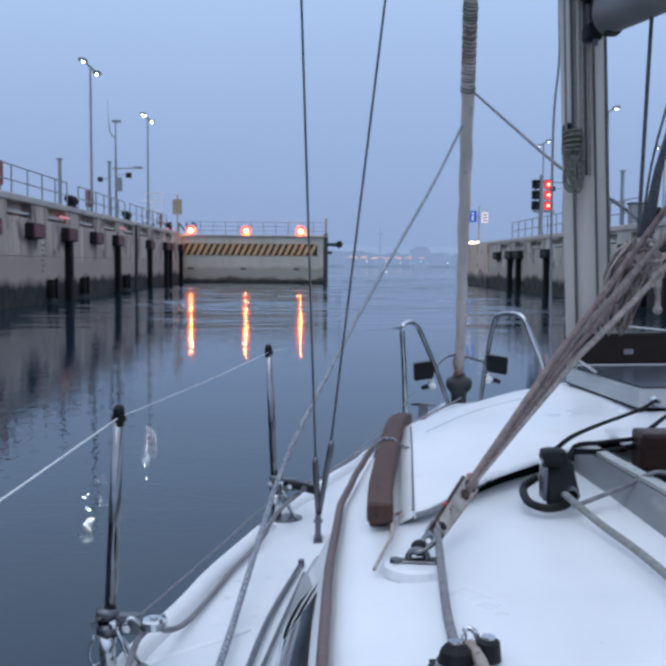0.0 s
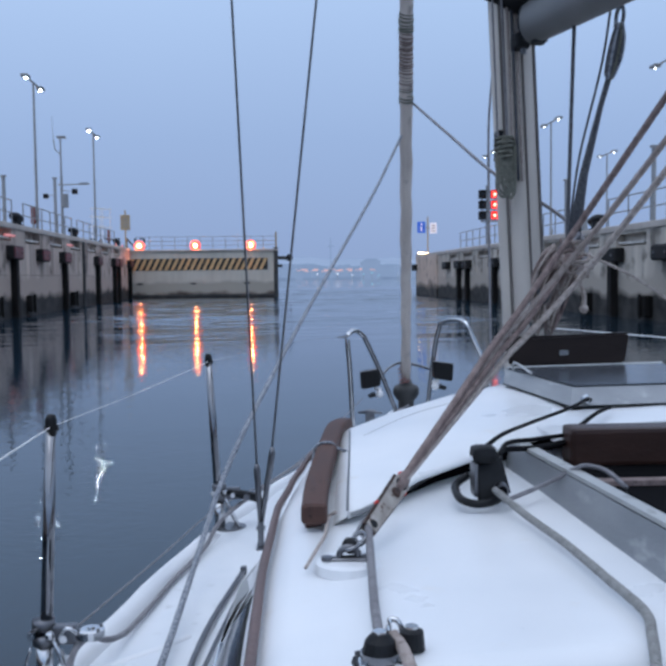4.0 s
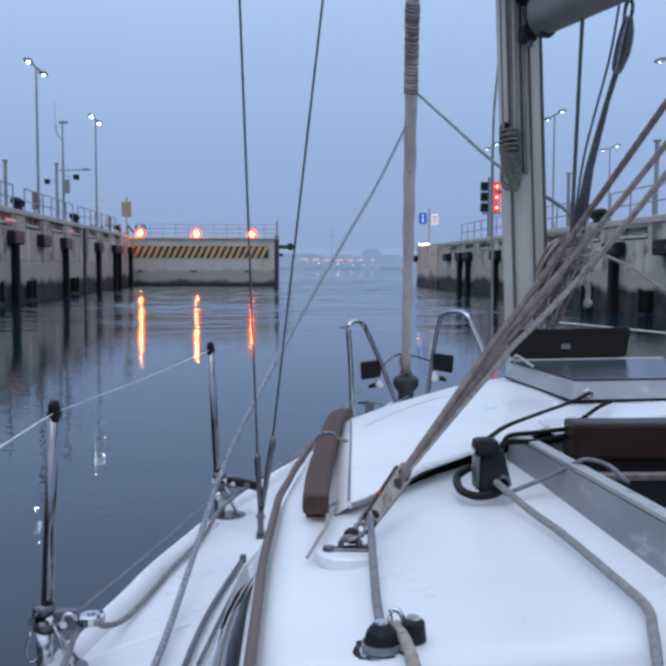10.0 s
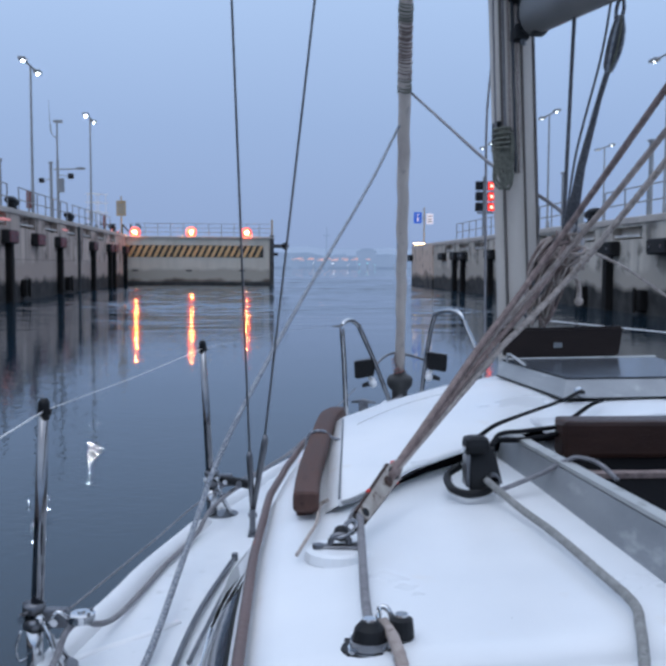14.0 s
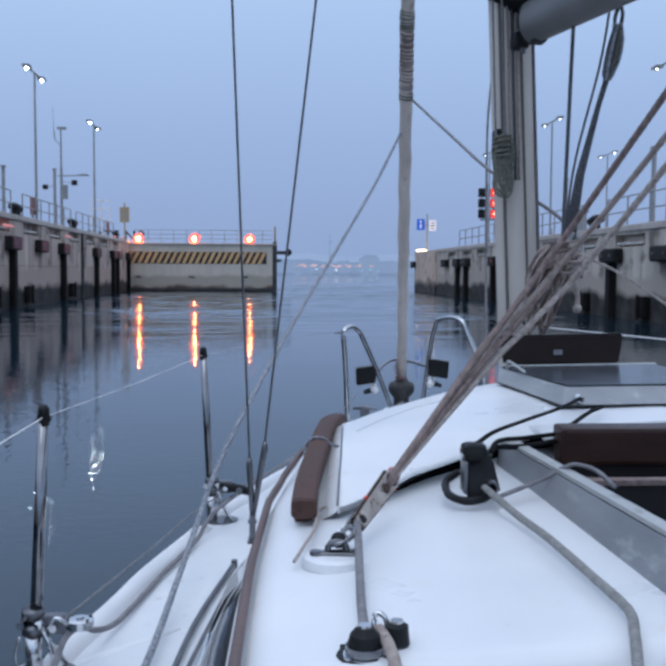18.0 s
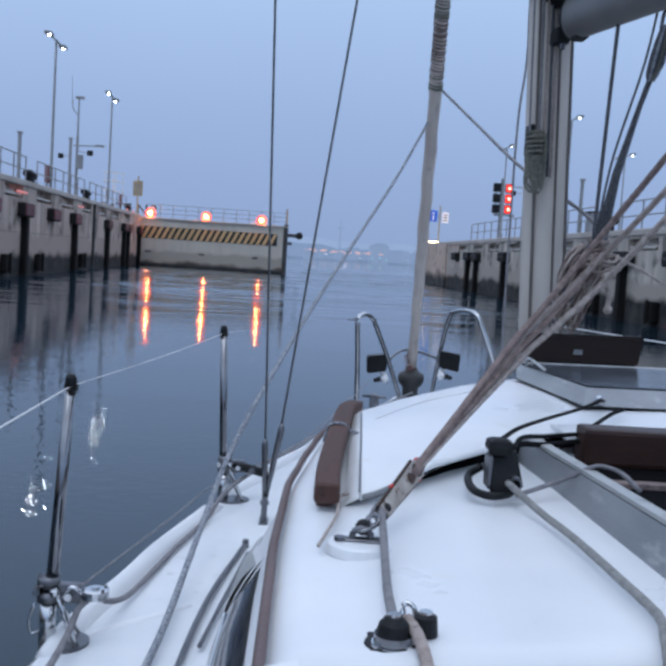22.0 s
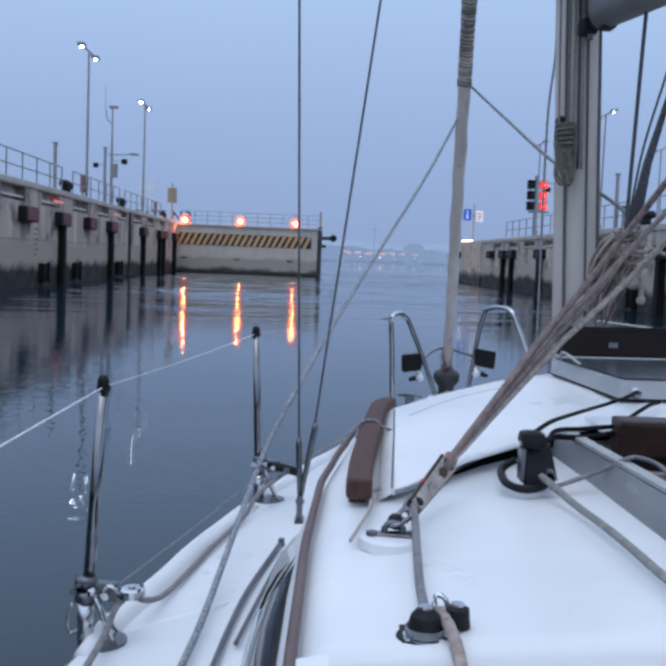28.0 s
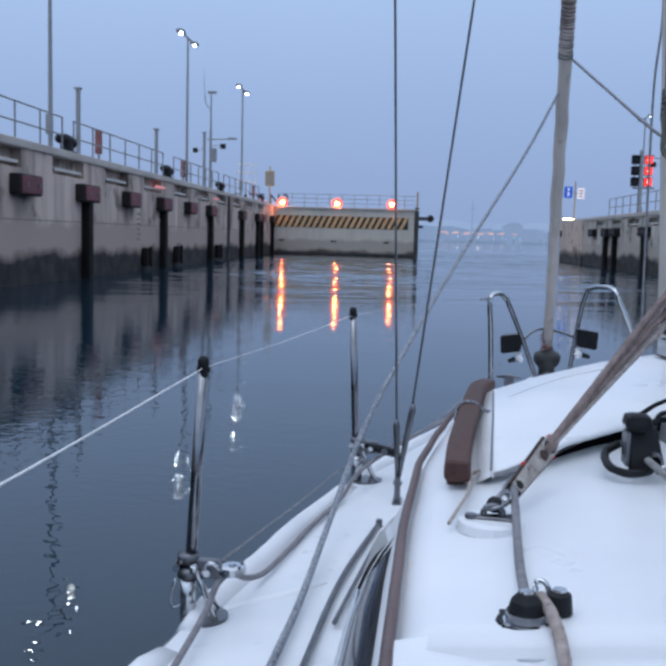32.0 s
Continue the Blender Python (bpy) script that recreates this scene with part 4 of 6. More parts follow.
for y in ys:
    b, z = hb(y) - 0.005, sheer(y)
    rings.append([(XC + b * u, y, z + 0.045 * (1 - u * u)) for u in (-1, -0.8, -0.6, -0.4, -0.2, 0, 0.2, 0.4, 0.6, 0.8, 1)])
part("deck", loft(bmesh.new(), rings, closed=False), DECK, yacht, "pale grey moulded deck", smooth=True)


def gunwale(y0, y1, side, h, w, name, mat, label=""):
    prof = [(0.0, -0.05), (0.012, h * 0.7), (0.02, h), (w * 0.55, h), (w * 0.85, h * 0.6), (w, 0.0), (w, -0.05)]
    n = max(3, int((y1 - y0) / 0.1))
    rings = []
    for k in range(n + 1):
        y = y0 + (y1 - y0) * k / n
        b, z = hb(y) + 0.012, sheer(y)
        e = min(1.0, 0.6 * min(k, n - k) + 0.4)
        rings.append([(XC + side * (b - u), y, z + v * e) for u, v in prof])
    part(name, loft(bmesh.new(), rings), mat, yacht, label, smooth=True)


for s in (-1, 1):
    gunwale(-3.0, 1.9, s, 0.035, 0.065, "toe_rail", GEL)
    gunwale(2.02, 3.30, s, 0.035, 0.065, "toe_rail", GEL)
    gunwale(3.42, 7.6, s, 0.03, 0.06, "toe_rail", GEL)
    bm = bmesh.new()
    tube(bm, [(XC + s * (hb(y) + 0.02), y, sheer(y) - 0.06) for y in ys], 0.018, 6)
    part("rubbing_strake", bm, TRIM, yacht)

# coachroof: side, rounded shoulder and cambered top
ROOF = [(1.22, 0.975, 1.43), (1.75, 0.97, 1.435), (2.24, 0.948, 1.44), (2.55, 0.91, 1.44), (2.82, 0.87, 1.44), (3.07, 0.83, 1.435), (3.34, 0.77, 1.425), (3.7, 0.70, 1.39), (4.2, 0.60, 1.31), (4.8, 0.48, 1.2), (5.25, 0.40, 1.09)]


def flare(y):
    """How far the cabin side spreads out from shoulder to deck."""
    return 0.15 - 0.075 * min(max((y - 3.0) / 0.8, 0), 1)


rings = []
for k in range(49):
    y = 1.22 + 4.03 * k / 48
    w, z = inter(ROOF, y)
    d = sheer(y) + 0.0
    fl = flare(y)
    half = [(w + fl, d), (w + fl * 0.62 + 0.006, d + 0.4 * (z - d)), (w + 0.014, z - 0.055), (w - 0.01, z - 0.018), (w - 0.05, z + 0.004), (w * 0.75, z + 0.02), (w * 0.5, z + 0.035), (w * 0.25, z + 0.045), (0, z + 0.05)]
    rings.append([(XC - u, y, v) for u, v in half] + [(XC + u, y, v) for u, v in half[-2::-1]])
roof_bm = loft(bmesh.new(), rings, closed=False)
roof_bm.faces.new(list(roof_bm.verts)[:17])
part("coachroof", roof_bm, GEL, yacht, "white moulded coachroof", smooth=True)
# the drop to the cockpit
bm = bmesh.new()
loft(bm, [[(XC - 0.99, 1.26, 1.42), (XC - 0.93, 1.26, 1.432), (XC - 0.6, 1.24, 1.452), (XC - 0.30, 1.235, 1.47)], [(XC - 0.99, 1.09, 1.415), (XC - 0.93, 1.09, 1.425), (XC - 0.6, 1.08, 1.385), (XC - 0.30, 1.07, 1.40)],
          [(XC - 0.99, 1.03, 1.40), (XC - 0.93, 1.03, 1.39), (XC - 0.6, 1.03, 1.25), (XC - 0.30, 1.03, 1.25)], [(XC - 0.99, 1.0, 1.05), (XC - 0.93, 1.0, 1.05), (XC - 0.6, 1.0, 1.05), (XC - 0.30, 1.0, 1.05)]], closed=False)
part("cockpit_bulkhead", bm, GEL, yacht, smooth=True)
# brown moulding along the shoulder
for s in (-1, 1):
    bm = bmesh.new()
    line = []
    for k in range(30):
        y = 1.05 + 2.72 * k / 29
        w, z = inter(ROOF, y)
        line.append((XC + s * (w + 0.009), y, z - 0.011))
    tube(bm, line, 0.0095, 8)
    part("shoulder_moulding", bm, TRIM, yacht, "worn brown moulding", smooth=True)

# cabin side windows
for s in (-1, 1):
    def wall_at(y, f, out):
        w, z = inter(ROOF, y)
        d, fl = sheer(y), flare(y)
        knee = 0.4 * (z - d) / (z - d - 0.055)
        o = fl + (fl * 0.62 + 0.006 - fl) * f / knee if f < knee else fl * 0.62 + 0.006 + (0.014 - fl * 0.62 - 0.006) * (f - knee) / (1 - knee)
        return (XC + s * (w + o + out), y, d + (z - d - 0.055) * f + out * 0.7)

    for y0, y1, lo, hi0, hi1 in ((1.30, 1.93, 0.12, 0.86, 0.84), (2.0, 2.74, 0.15, 0.82, 0.30)):
        nn = 8

        def strip(a, b, lift, inset):
            out = []
            for k in range(nn + 1):
                u = a + (b - a) * k / nn
                top = hi0 + (hi1 - hi0) * (u - y0) / (y1 - y0) - inset
                bot = lo + inset
                out.append([wall_at(u, bot + (top - bot) * q / 4, lift if 0 < q < 4 else lift * 0.2) for q in range(5)])
            return loft(bmesh.new(), out, closed=False)

        frame_ob = part("window_frame", strip(y0, y1, 0.006, 0.0), BLACK if y0 < 2 else GEL, yacht, "black window surround" if y0 < 2 else "white window surround", smooth=True)
        # dark pane in the near window, plain pale grey panel in the far one
        part("pane", strip(y0 + 0.035, y1 - 0.03, 0.012, 0.05), WINDOW if y0 < 2 else ALUW, frame_ob, "dark tinted pane" if y0 < 2 else "pale grey panel on the cabin side", smooth=True)
        if y0 < 2:
            part("trim_strip", tube(bmesh.new(), [wall_at(y0 + 0.03, 0.42, 0.014), wall_at(y1 - 0.02, 0.5, 0.014)], 0.004, 6), STEEL, frame_ob, "bright trim strip")


def stanchion(x, y, z, top, lean, clamp, block):
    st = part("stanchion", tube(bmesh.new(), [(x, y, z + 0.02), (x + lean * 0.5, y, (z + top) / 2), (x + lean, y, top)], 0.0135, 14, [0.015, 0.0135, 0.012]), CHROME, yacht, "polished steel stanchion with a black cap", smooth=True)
    part("cap", tube(bmesh.new(), [(x + lean, y, top - 0.03), (x + lean, y, top + 0.005), (x + lean * 1.02, y, top + 0.016)], 0.02, 12, [0.0125, 0.0135, 0.008]), BLACK, st, "black plastic cap", smooth=True)
    part("wire_eye", tube(bmesh.new(), [(x + lean - 0.014, y, top - 0.014), (x + lean + 0.016, y, top - 0.014)], 0.0075, 8), BLACK, st)
    part("socket", tube(bmesh.new(), [(x, y, z), (x, y, z + 0.1)], 0.019, 12), STEEL, st, smooth=True)
    bm = bmesh.new()
    tube(bm, [(x + 0.04, y, z - 0.012), (x + 0.04, y, z + 0.01)], 0.056, 20)
    part("base_plate", bm, DULL, st)
    for k, (ax, ay) in enumerate(((0.075, -0.03), (0.06, 0.05))):
        part("brace", tube(bmesh.new(), [(x, y, z + 0.16 - 0.03 * k), (x + ax, y + ay, z + 0.005)], 0.007, 8), STEEL, st, smooth=True)
    if clamp:
        for dz in (0, 0.035):
            part("clamp_band", tube(bmesh.new(), [(x, y, z + clamp + dz), (x, y, z + clamp + dz + 0.022)], 0.026, 12), DULL, st, smooth=True)
        part("clamp_arm", box(x + 0.01, x + 0.075, y - 0.012, y + 0.012, z + clamp + 0.0, z + clamp + 0.045, bev=0.005), DULL, st)
        part("clamp_bolt", rod((x + 0.05, y - 0.03, z + clamp + 0.02), (x + 0.05, y + 0.03, z + clamp + 0.02), 0.009, 8), STEEL, st)
        part("clamp_nut", ball(bmesh.new(), (x + 0.02, y - 0.028, z + clamp + 0.03), 0.011, 8), STEEL, st)
        part("clamp_bolt", rod((x - 0.02, y - 0.035, z + clamp + 0.03), (x - 0.02, y + 0.03, z + clamp + 0.03), 0.009, 8), STEEL, st)
        if block == "steel":
            zc = z + clamp + 0.022
            cheek = part("lead_block", tube(bmesh.new(), [(x + 0.105, y, zc - 0.012), (x + 0.105, y, zc - 0.009), (x + 0.105, y, zc + 0.009), (x + 0.105, y, zc + 0.012)], 0.03, 16, [0.022, 0.031, 0.031, 0.022]), STEEL, st, "steel lead block", smooth=False)
            part("sheave", tube(bmesh.new(), [(x + 0.105, y, zc - 0.016), (x + 0.105, y, zc + 0.016)], 0.009, 10), STEEL, cheek)
            for dy in (-0.016, 0.016):
                part("rivet", tube(bmesh.new(), [(x + 0.125, y + dy, zc + 0.01), (x + 0.125, y + dy, zc + 0.015)], 0.004, 8), DULL, cheek)
            part("link", tube(bmesh.new(), glide([(x + 0.03, y - 0.012, zc - 0.01), (x + 0.055, y - 0.016, zc + 0.018), (x + 0.078, y - 0.01, zc), (x + 0.055, y + 0.012, zc - 0.02), (x + 0.03, y + 0.01, zc)], 4), 0.005, 8), STEEL, st, smooth=True)
            part("hose_clip", tube(bmesh.new(), glide([(x - 0.03, y, zc - 0.03), (x - 0.042, y, zc - 0.07), (x - 0.035, y, zc - 0.10), (x - 0.012, y, zc - 0.09)], 4), 0.003, 6), STEEL, st, smooth=True)
        else:
            cheek = part("lead_block", tube(bmesh.new(), [(x + 0.03, y, z + clamp + 0.03), (x + 0.06, y, z + clamp + 0.022), (x + 0.14, y + 0.01, z + clamp + 0.0)], 0.03, 10, [0.014, 0.026, 0.02], ry=0.016), BLACK, st, "black lead block", smooth=True)
            part("sheave", rod((x + 0.1, y - 0.02, z + clamp + 0.01), (x + 0.1, y + 0.03, z + clamp + 0.01), 0.012, 10), DULL, cheek)
    return st


stanchion(-1.262, 2.09, 1.075, 1.68, 0.03, 0.10, "steel")
stanchion(-0.968, 3.395, 1.075, 1.705, -0.03, 0.11, "black")
stanchion(XC + 1.46, 2.09, 1.075, 1.665, 0.0, 0, "")
stanchion(XC + 1.17, 3.395, 1.075, 1.69, 0.045, 0, "")
stanchion(-1.27, 0.2, 1.07, 1.66, 0.0, 0, "")


def wire(name, pts, r, mat, label="", n=6, k=6, owner=None):
    return part(name, tube(bmesh.new(), glide(pts, k) if len(pts) > 2 else pts, r, n), mat, owner or yacht, label, smooth=True)


wire("lifeline", [(-1.27, 0.2, 1.655), (-1.25, 1.2, 1.655), (-1.232, 2.09, 1.668)], 0.0018, WHITE, "pale lifeline")
wire("lifeline", [(-1.232, 2.09, 1.668), (-1.12, 2.75, 1.672), (-0.998, 3.395, 1.692)], 0.0009, WHITE, "pale lifeline")
wire("lifeline", [(-0.998, 3.395, 1.692), (-0.63, 4.9, 1.66), (-0.322, 6.3, 1.585)], 0.0012, STEEL)
wire("lower_lifeline", [(-1.24, 2.09, 1.17), (-1.10, 2.75, 1.165), (-0.96, 3.36, 1.17), (-0.684, 4.09, 1.17), (-0.25, 6.0, 1.2)], 0.0026, ROPE)
wire("lifeline", [(XC + 1.46, 2.09, 1.65), (XC + 1.215, 3.395, 1.676), (0.74, 6.2, 1.66)], 0.0035, WHITE)

# pulpit at the bow with two lanterns and a cross bar
pul = part("pulpit", tube(bmesh.new(), glide([(-0.289, 6.3, 0.9), (-0.308, 6.3, 1.35), (-0.322, 6.3, 1.56), (-0.305, 6.33, 1.61), (-0.25, 6.42, 1.618), (-0.19, 6.55, 1.57)], 5), 0.0165, 10), STEEL, yacht, "stainless steel pulpit", smooth=True)
# inner legs take the darker steel to carry their shade
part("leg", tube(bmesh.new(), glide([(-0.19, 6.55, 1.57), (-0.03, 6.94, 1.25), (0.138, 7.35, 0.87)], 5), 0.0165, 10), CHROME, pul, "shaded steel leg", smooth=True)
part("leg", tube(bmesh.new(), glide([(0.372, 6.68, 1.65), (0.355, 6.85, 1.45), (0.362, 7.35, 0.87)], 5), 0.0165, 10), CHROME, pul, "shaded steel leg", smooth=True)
part("side_tube", tube(bmesh.new(), glide([(0.683, 6.3, 0.9), (0.64, 6.3, 1.30), (0.53, 6.3, 1.57), (0.48, 6.32, 1.67), (0.42, 6.5, 1.68), (0.372, 6.68, 1.65)], 5), 0.0165, 10), STEEL, pul, smooth=True)
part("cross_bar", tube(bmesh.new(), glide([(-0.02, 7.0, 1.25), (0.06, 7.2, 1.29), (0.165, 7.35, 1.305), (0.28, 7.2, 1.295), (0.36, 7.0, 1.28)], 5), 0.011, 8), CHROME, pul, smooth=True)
part("hook", tube(bmesh.new(), [(-0.32, 6.3, 1.585), (-0.388, 6.26, 1.585)], 0.01, 6, [0.012, 0.006]), DULL, pul)
for x, y, z, s in ((-0.115, 6.92, 1.215, -1), (0.425, 6.92, 1.265, 1)):
    bm = bmesh.new()
    prism(bm, [(x - 0.07, y - 0.03, z - 0.052 + 0.012 * s), (x + 0.07, y - 0.03, z - 0.052 - 0.012 * s), (x + 0.078, y - 0.03, z + 0.078 - 0.012 * s), (x - 0.078, y - 0.03, z + 0.078 + 0.012 * s)], (0, 0.1, 0))
    bmesh.ops.bevel(bm, geom=list(bm.edges), offset=0.008, segments=2, affect="EDGES")
    ln = part("lantern", bm, BLACK, pul, "black navigation lantern")
    for k in range(6):
        xr = x - 0.055 + 0.022 * k
        part("rib", tube(bmesh.new(), [(xr, y - 0.031, z - 0.05 - s * 0.17 * (xr - x)), (xr, y - 0.031, z + 0.066 - s * 0.17 * (xr - x))], 0.004, 6), RUBBER, ln)
    part("top_rim", tube(bmesh.new(), [(x - 0.078, y - 0.03, z + 0.08 + 0.012 * s), (x + 0.078, y - 0.03, z + 0.08 - 0.012 * s)], 0.004, 6), DULL, ln, "dull steel rim")
    part("bracket", tube(bmesh.new(), [(x - s * 0.03, y, z - 0.055), (x - s * 0.075, y, z - 0.075)], 0.016, 8), WHITE, ln, "pale bracket")
    part("clip", ball(bmesh.new(), (x - s * 0.062, y - 0.03, z - 0.098), 0.029, 10), WHITE, ln, smooth=True)
    part("clip_arm", rod((x - s * 0.03, y - 0.03, z - 0.098), (x + s * 0.02, y - 0.03, z - 0.115), 0.02, 8, 0.014), BLACK, ln)
for q in ((-0.289, 6.3), (0.138, 7.35), (0.683, 6.3), (0.362, 7.35)):
    part("foot", tube(bmesh.new(), [(q[0], q[1], sheer(q[1]) - 0.02), (q[0], q[1], sheer(q[1]) + 0.05)], 0.04, 12), DULL, pul)
th = part("bow_cleat", tube(bmesh.new(), [(-0.26, 6.25, 1.075), (-0.18, 6.22, 1.085), (-0.1, 6.2, 1.075)], 0.014, 8, [0.006, 0.016, 0.006]), DULL, yacht, smooth=True)
part("cleat_foot", box(-0.21, -0.15, 6.2, 6.24, 0.91, 1.08, bev=0.006), DULL, th)

# forestay with the furled sail, wrapped at the top, and its drum
FS = Vector((0.207, 7.4, 1.141))
FT = Vector((-0.001, 5.549, 3.577))


def stay(t):
    return FS + (FT - FS) * t


sail = part("furled_sail", tube(bmesh.new(), [stay(0.015 + 2.4 * k / 60) + Vector((0.004 * math.sin(k * 2.1), 0.004 * math.cos(k * 1.7), 0)) for k in range(61)], 0.055, 14,
                                [0.035 + 0.005 * min(1, k / 12) + 0.0012 * math.sin(k * 1.3) for k in range(61)]), SAILC, yacht, "grey canvas-covered sail furled on the forestay", smooth=True)
wr = random.Random(8)
for k in range(28):
    t = 0.797 + 0.0067 * k + wr.uniform(-0.0012, 0.0012)
    c = stay(t)
    d = (FT - FS).normalized()
    a = d.cross(Vector((0, 1, 0))).normalized()
    b = a.cross(d)
    pts = [c + (0.039 + 0.002 * math.sin(k * 2.3)) * (a * math.cos(w) + b * math.sin(w)) + d * (0.022 * w / 6.28 + 0.003 * math.sin(w + k)) for w in [6.3 * j / 12 for j in range(13)]]
    tight = 4 <= k < 22
    part("wrap_turn", tube(bmesh.new(), pts, wr.uniform(0.0058, 0.0068) if tight else wr.uniform(0.007, 0.0085), 6), ROPEB if tight else ROPEG, sail, smooth=True)
dr = part("furling_drum", tube(bmesh.new(), [(0.207, 7.4, z) for z in (0.86, 0.995, 1.005, 1.02, 1.05, 1.09, 1.115, 1.13, 1.17)], 0.1, 20, [0.062, 0.062, 0.07, 0.085, 0.103, 0.104, 0.09, 0.055, 0.04]), GATED, yacht, "black furling drum", smooth=True)
part("turn", tube(bmesh.new(), glide([(0.17, 7.32, 1.2), (0.16, 7.33, 1.27), (0.19, 7.33, 1.35), (0.17, 7.34, 1.25)], 4), 0.009, 6), ROPEB, dr, smooth=True)
for k in range(5):
    z = 1.135 + 0.028 * k
    part("red_turn", tube(bmesh.new(), glide([(0.155 - 0.004 * k, 7.37, z), (0.17, 7.335, z + 0.012), (0.205, 7.335, z + 0.018), (0.235, 7.37, z + 0.026)], 4), 0.0055, 6), REDLINE, dr, "faded red furling line", smooth=True)

# shrouds with their turnbuckles
for (x0, z0), (x1, z1) in (((-0.818, 1.372), (-0.873, 2.873)), ((-0.766, 1.428), (-0.601, 2.877))):
    top = (x0 + (x1 - x0) * 4, 3.1, z0 + (z1 - z0) * 4)
    sh = part("shroud", rod((x0, 3.1, z0), top, 0.0038, 6), DULL, yacht, "steel wire shroud", smooth=True)
    part("turnbuckle", tube(bmesh.new(), [(x0, 3.1, z0), (x0, 3.1, z0 - 0.02), (x0 * 0.6 - 0.808 * 0.4, 3.1, z0 * 0.6 + 1.14 * 0.4), (-0.808, 3.1, 1.16)], 0.01, 8, [0.006, 0.011, 0.010, 0.008]), DULL, sh, smooth=True)
ch = part("chainplate", box(-0.823, -0.793, 3.06, 3.14, 1.07, 1.098, bev=0.004), DULL, yacht)
part("tang", box(-0.818, -0.798, 3.08, 3.12, 1.08, 1.18, bev=0.006), DULL, ch)
part("clevis_pin", rod((-0.823, 3.1, 1.155), (-0.793, 3.1, 1.155), 0.008, 8), CHROME, ch)
wire("shroud", [(XC + 1.0, 3.1, 1.1), (XC + 0.25, 3.75, 9.0)], 0.0048, DULL)

# mast, slightly heeled, with its fittings
MX, MY = 0.266, 3.8


def mast_at(z, dx=0.0, dy=0.0):
    return Vector((MX - 0.048 * (z - 1.6) + dx, MY - 0.01 * (z - 1.6) + dy, z))


mast = part("mast", loft(bmesh.new(), [ring(mast_at(z), (-0.048, -0.01, 1), 0.084, 28, (0, 1, 0), 0.115) for z in (1.42, 2.0, 3.0, 5.0, 9.5)]), ALU, yacht, "grey anodised aluminium mast", smooth=True)
for dx, dy, w, mt, nm, low in ((-0.064, -0.084, 0.006, DARKAL, "sail_track", 1.55), (0.012, -0.117, 0.005, DARKAL, "sail_groove", 1.55), (0.068, -0.075, 0.004, DARKAL, "cable_groove", 1.55), (0.080, -0.038, 0.006, ROPED, "cable_strip", 2.06)):
    part(nm, tube(bmesh.new(), [mast_at(z, dx, dy) for z in (low, 3.0, 6.0, 9.4)], w, 6), mt, mast)
for dx, mt, r in ((-0.058, ROPE, 0.0055), (-0.040, ROPEC, 0.0055), (-0.024, ROPED, 0.0055), (-0.009, ROPEC, 0.005), (-0.092, ROPE, 0.004)):
    wire("halyard", [mast_at(2.36, dx, -0.118), mast_at(2.6, dx * 1.1, -0.13), mast_at(4.0, dx, -0.13), mast_at(9.0, dx * 0.6, -0.125)], r, mt, owner=mast)
part("mast_collar", tube(bmesh.new(), [mast_at(1.40), mast_at(1.5)], 0.13, 20, [0.15, 0.12]), ALUW, mast, smooth=True)
part("gooseneck", box(0.175, 0.235, 3.60, 3.70, 2.86, 2.92, bev=0.012), BLACK, mast, "black gooseneck fitting")
part("gooseneck_pin", rod((0.21, 3.62, 2.84), (0.21, 3.62, 3.0), 0.012, 10), DULL, mast)
part("mast_cleat", box(0.12, 0.145, 3.66, 3.74, 2.44, 2.56, bev=0.01), BLACK, mast)

# boom with the stowed mainsail in its black cover
BD = Vector((0.0, -0.84, -0.108))
B0 = Vector((0.235, 3.56, 2.95))
boom = part("boom", loft(bmesh.new(), [ring(B0 + BD * t, BD, 0.062, 20, (0, 0, 1), 0.088) for t in (0.0, 0.05, 1.2, 2.6, 4.2)]), ALUB, yacht, "grey aluminium boom", smooth=True)
part("end_casting", loft(bmesh.new(), [ring(B0 + BD * t, BD, r, 20, (0, 0, 1), r * 1.42) for t, r in ((-0.05, 0.04), (-0.02, 0.055), (0.0, 0.0635), (0.025, 0.0635))]), BLACK, boom, smooth=True)
part("sheave_box", box(0.21, 0.26, 3.44, 3.52, 2.845, 2.88, bev=0.01), BLACK, boom)
cv = [ring(B0 + BD * t + Vector((0, 0, 0.17 + 0.02 * math.sin(t * 5))), BD, 0.12 + 0.015 * math.sin(t * 7 + 1), 16, (0, 0, 1), 0.13) for t in (-0.12, 0.2, 0.7, 1.2, 1.8, 2.6, 3.6, 4.1)]
cv = [ring((0.19, y, z), BD, r, 16, (0, 0, 1), rz) for y, z, r, rz in ((4.02, 3.36, 0.06, 0.12), (3.97, 3.33, 0.16, 0.19), (3.85, 3.31, 0.205, 0.21), (3.74, 3.26, 0.20, 0.20))] + cv
part("sail_cover", loft(bmesh.new(), cv), CANVAS, boom, "black canvas sail cover", smooth=True)

# moulded hood over the sliding hatch, lifted clear of the roof
NEAR = [(-0.578, 2.017, 1.475), (-0.524, 2.046, 1.489), (-0.391, 2.206, 1.515), (-0.255, 2.325, 1.53), (-0.119, 2.465, 1.54), (0.10, 2.60, 1.555), (0.47, 2.70, 1.565), (0.95, 2.70, 1.55)]
FAR = [(-0.505, 3.05, 1.50), (-0.465, 3.09, 1.506), (-0.365, 3.24, 1.515), (-0.269, 3.361, 1.521), (-0.10, 3.50, 1.544), (0.128, 3.62, 1.567), (0.47, 3.66, 1.575), (0.95, 3.6, 1.55)]
rows_ = []
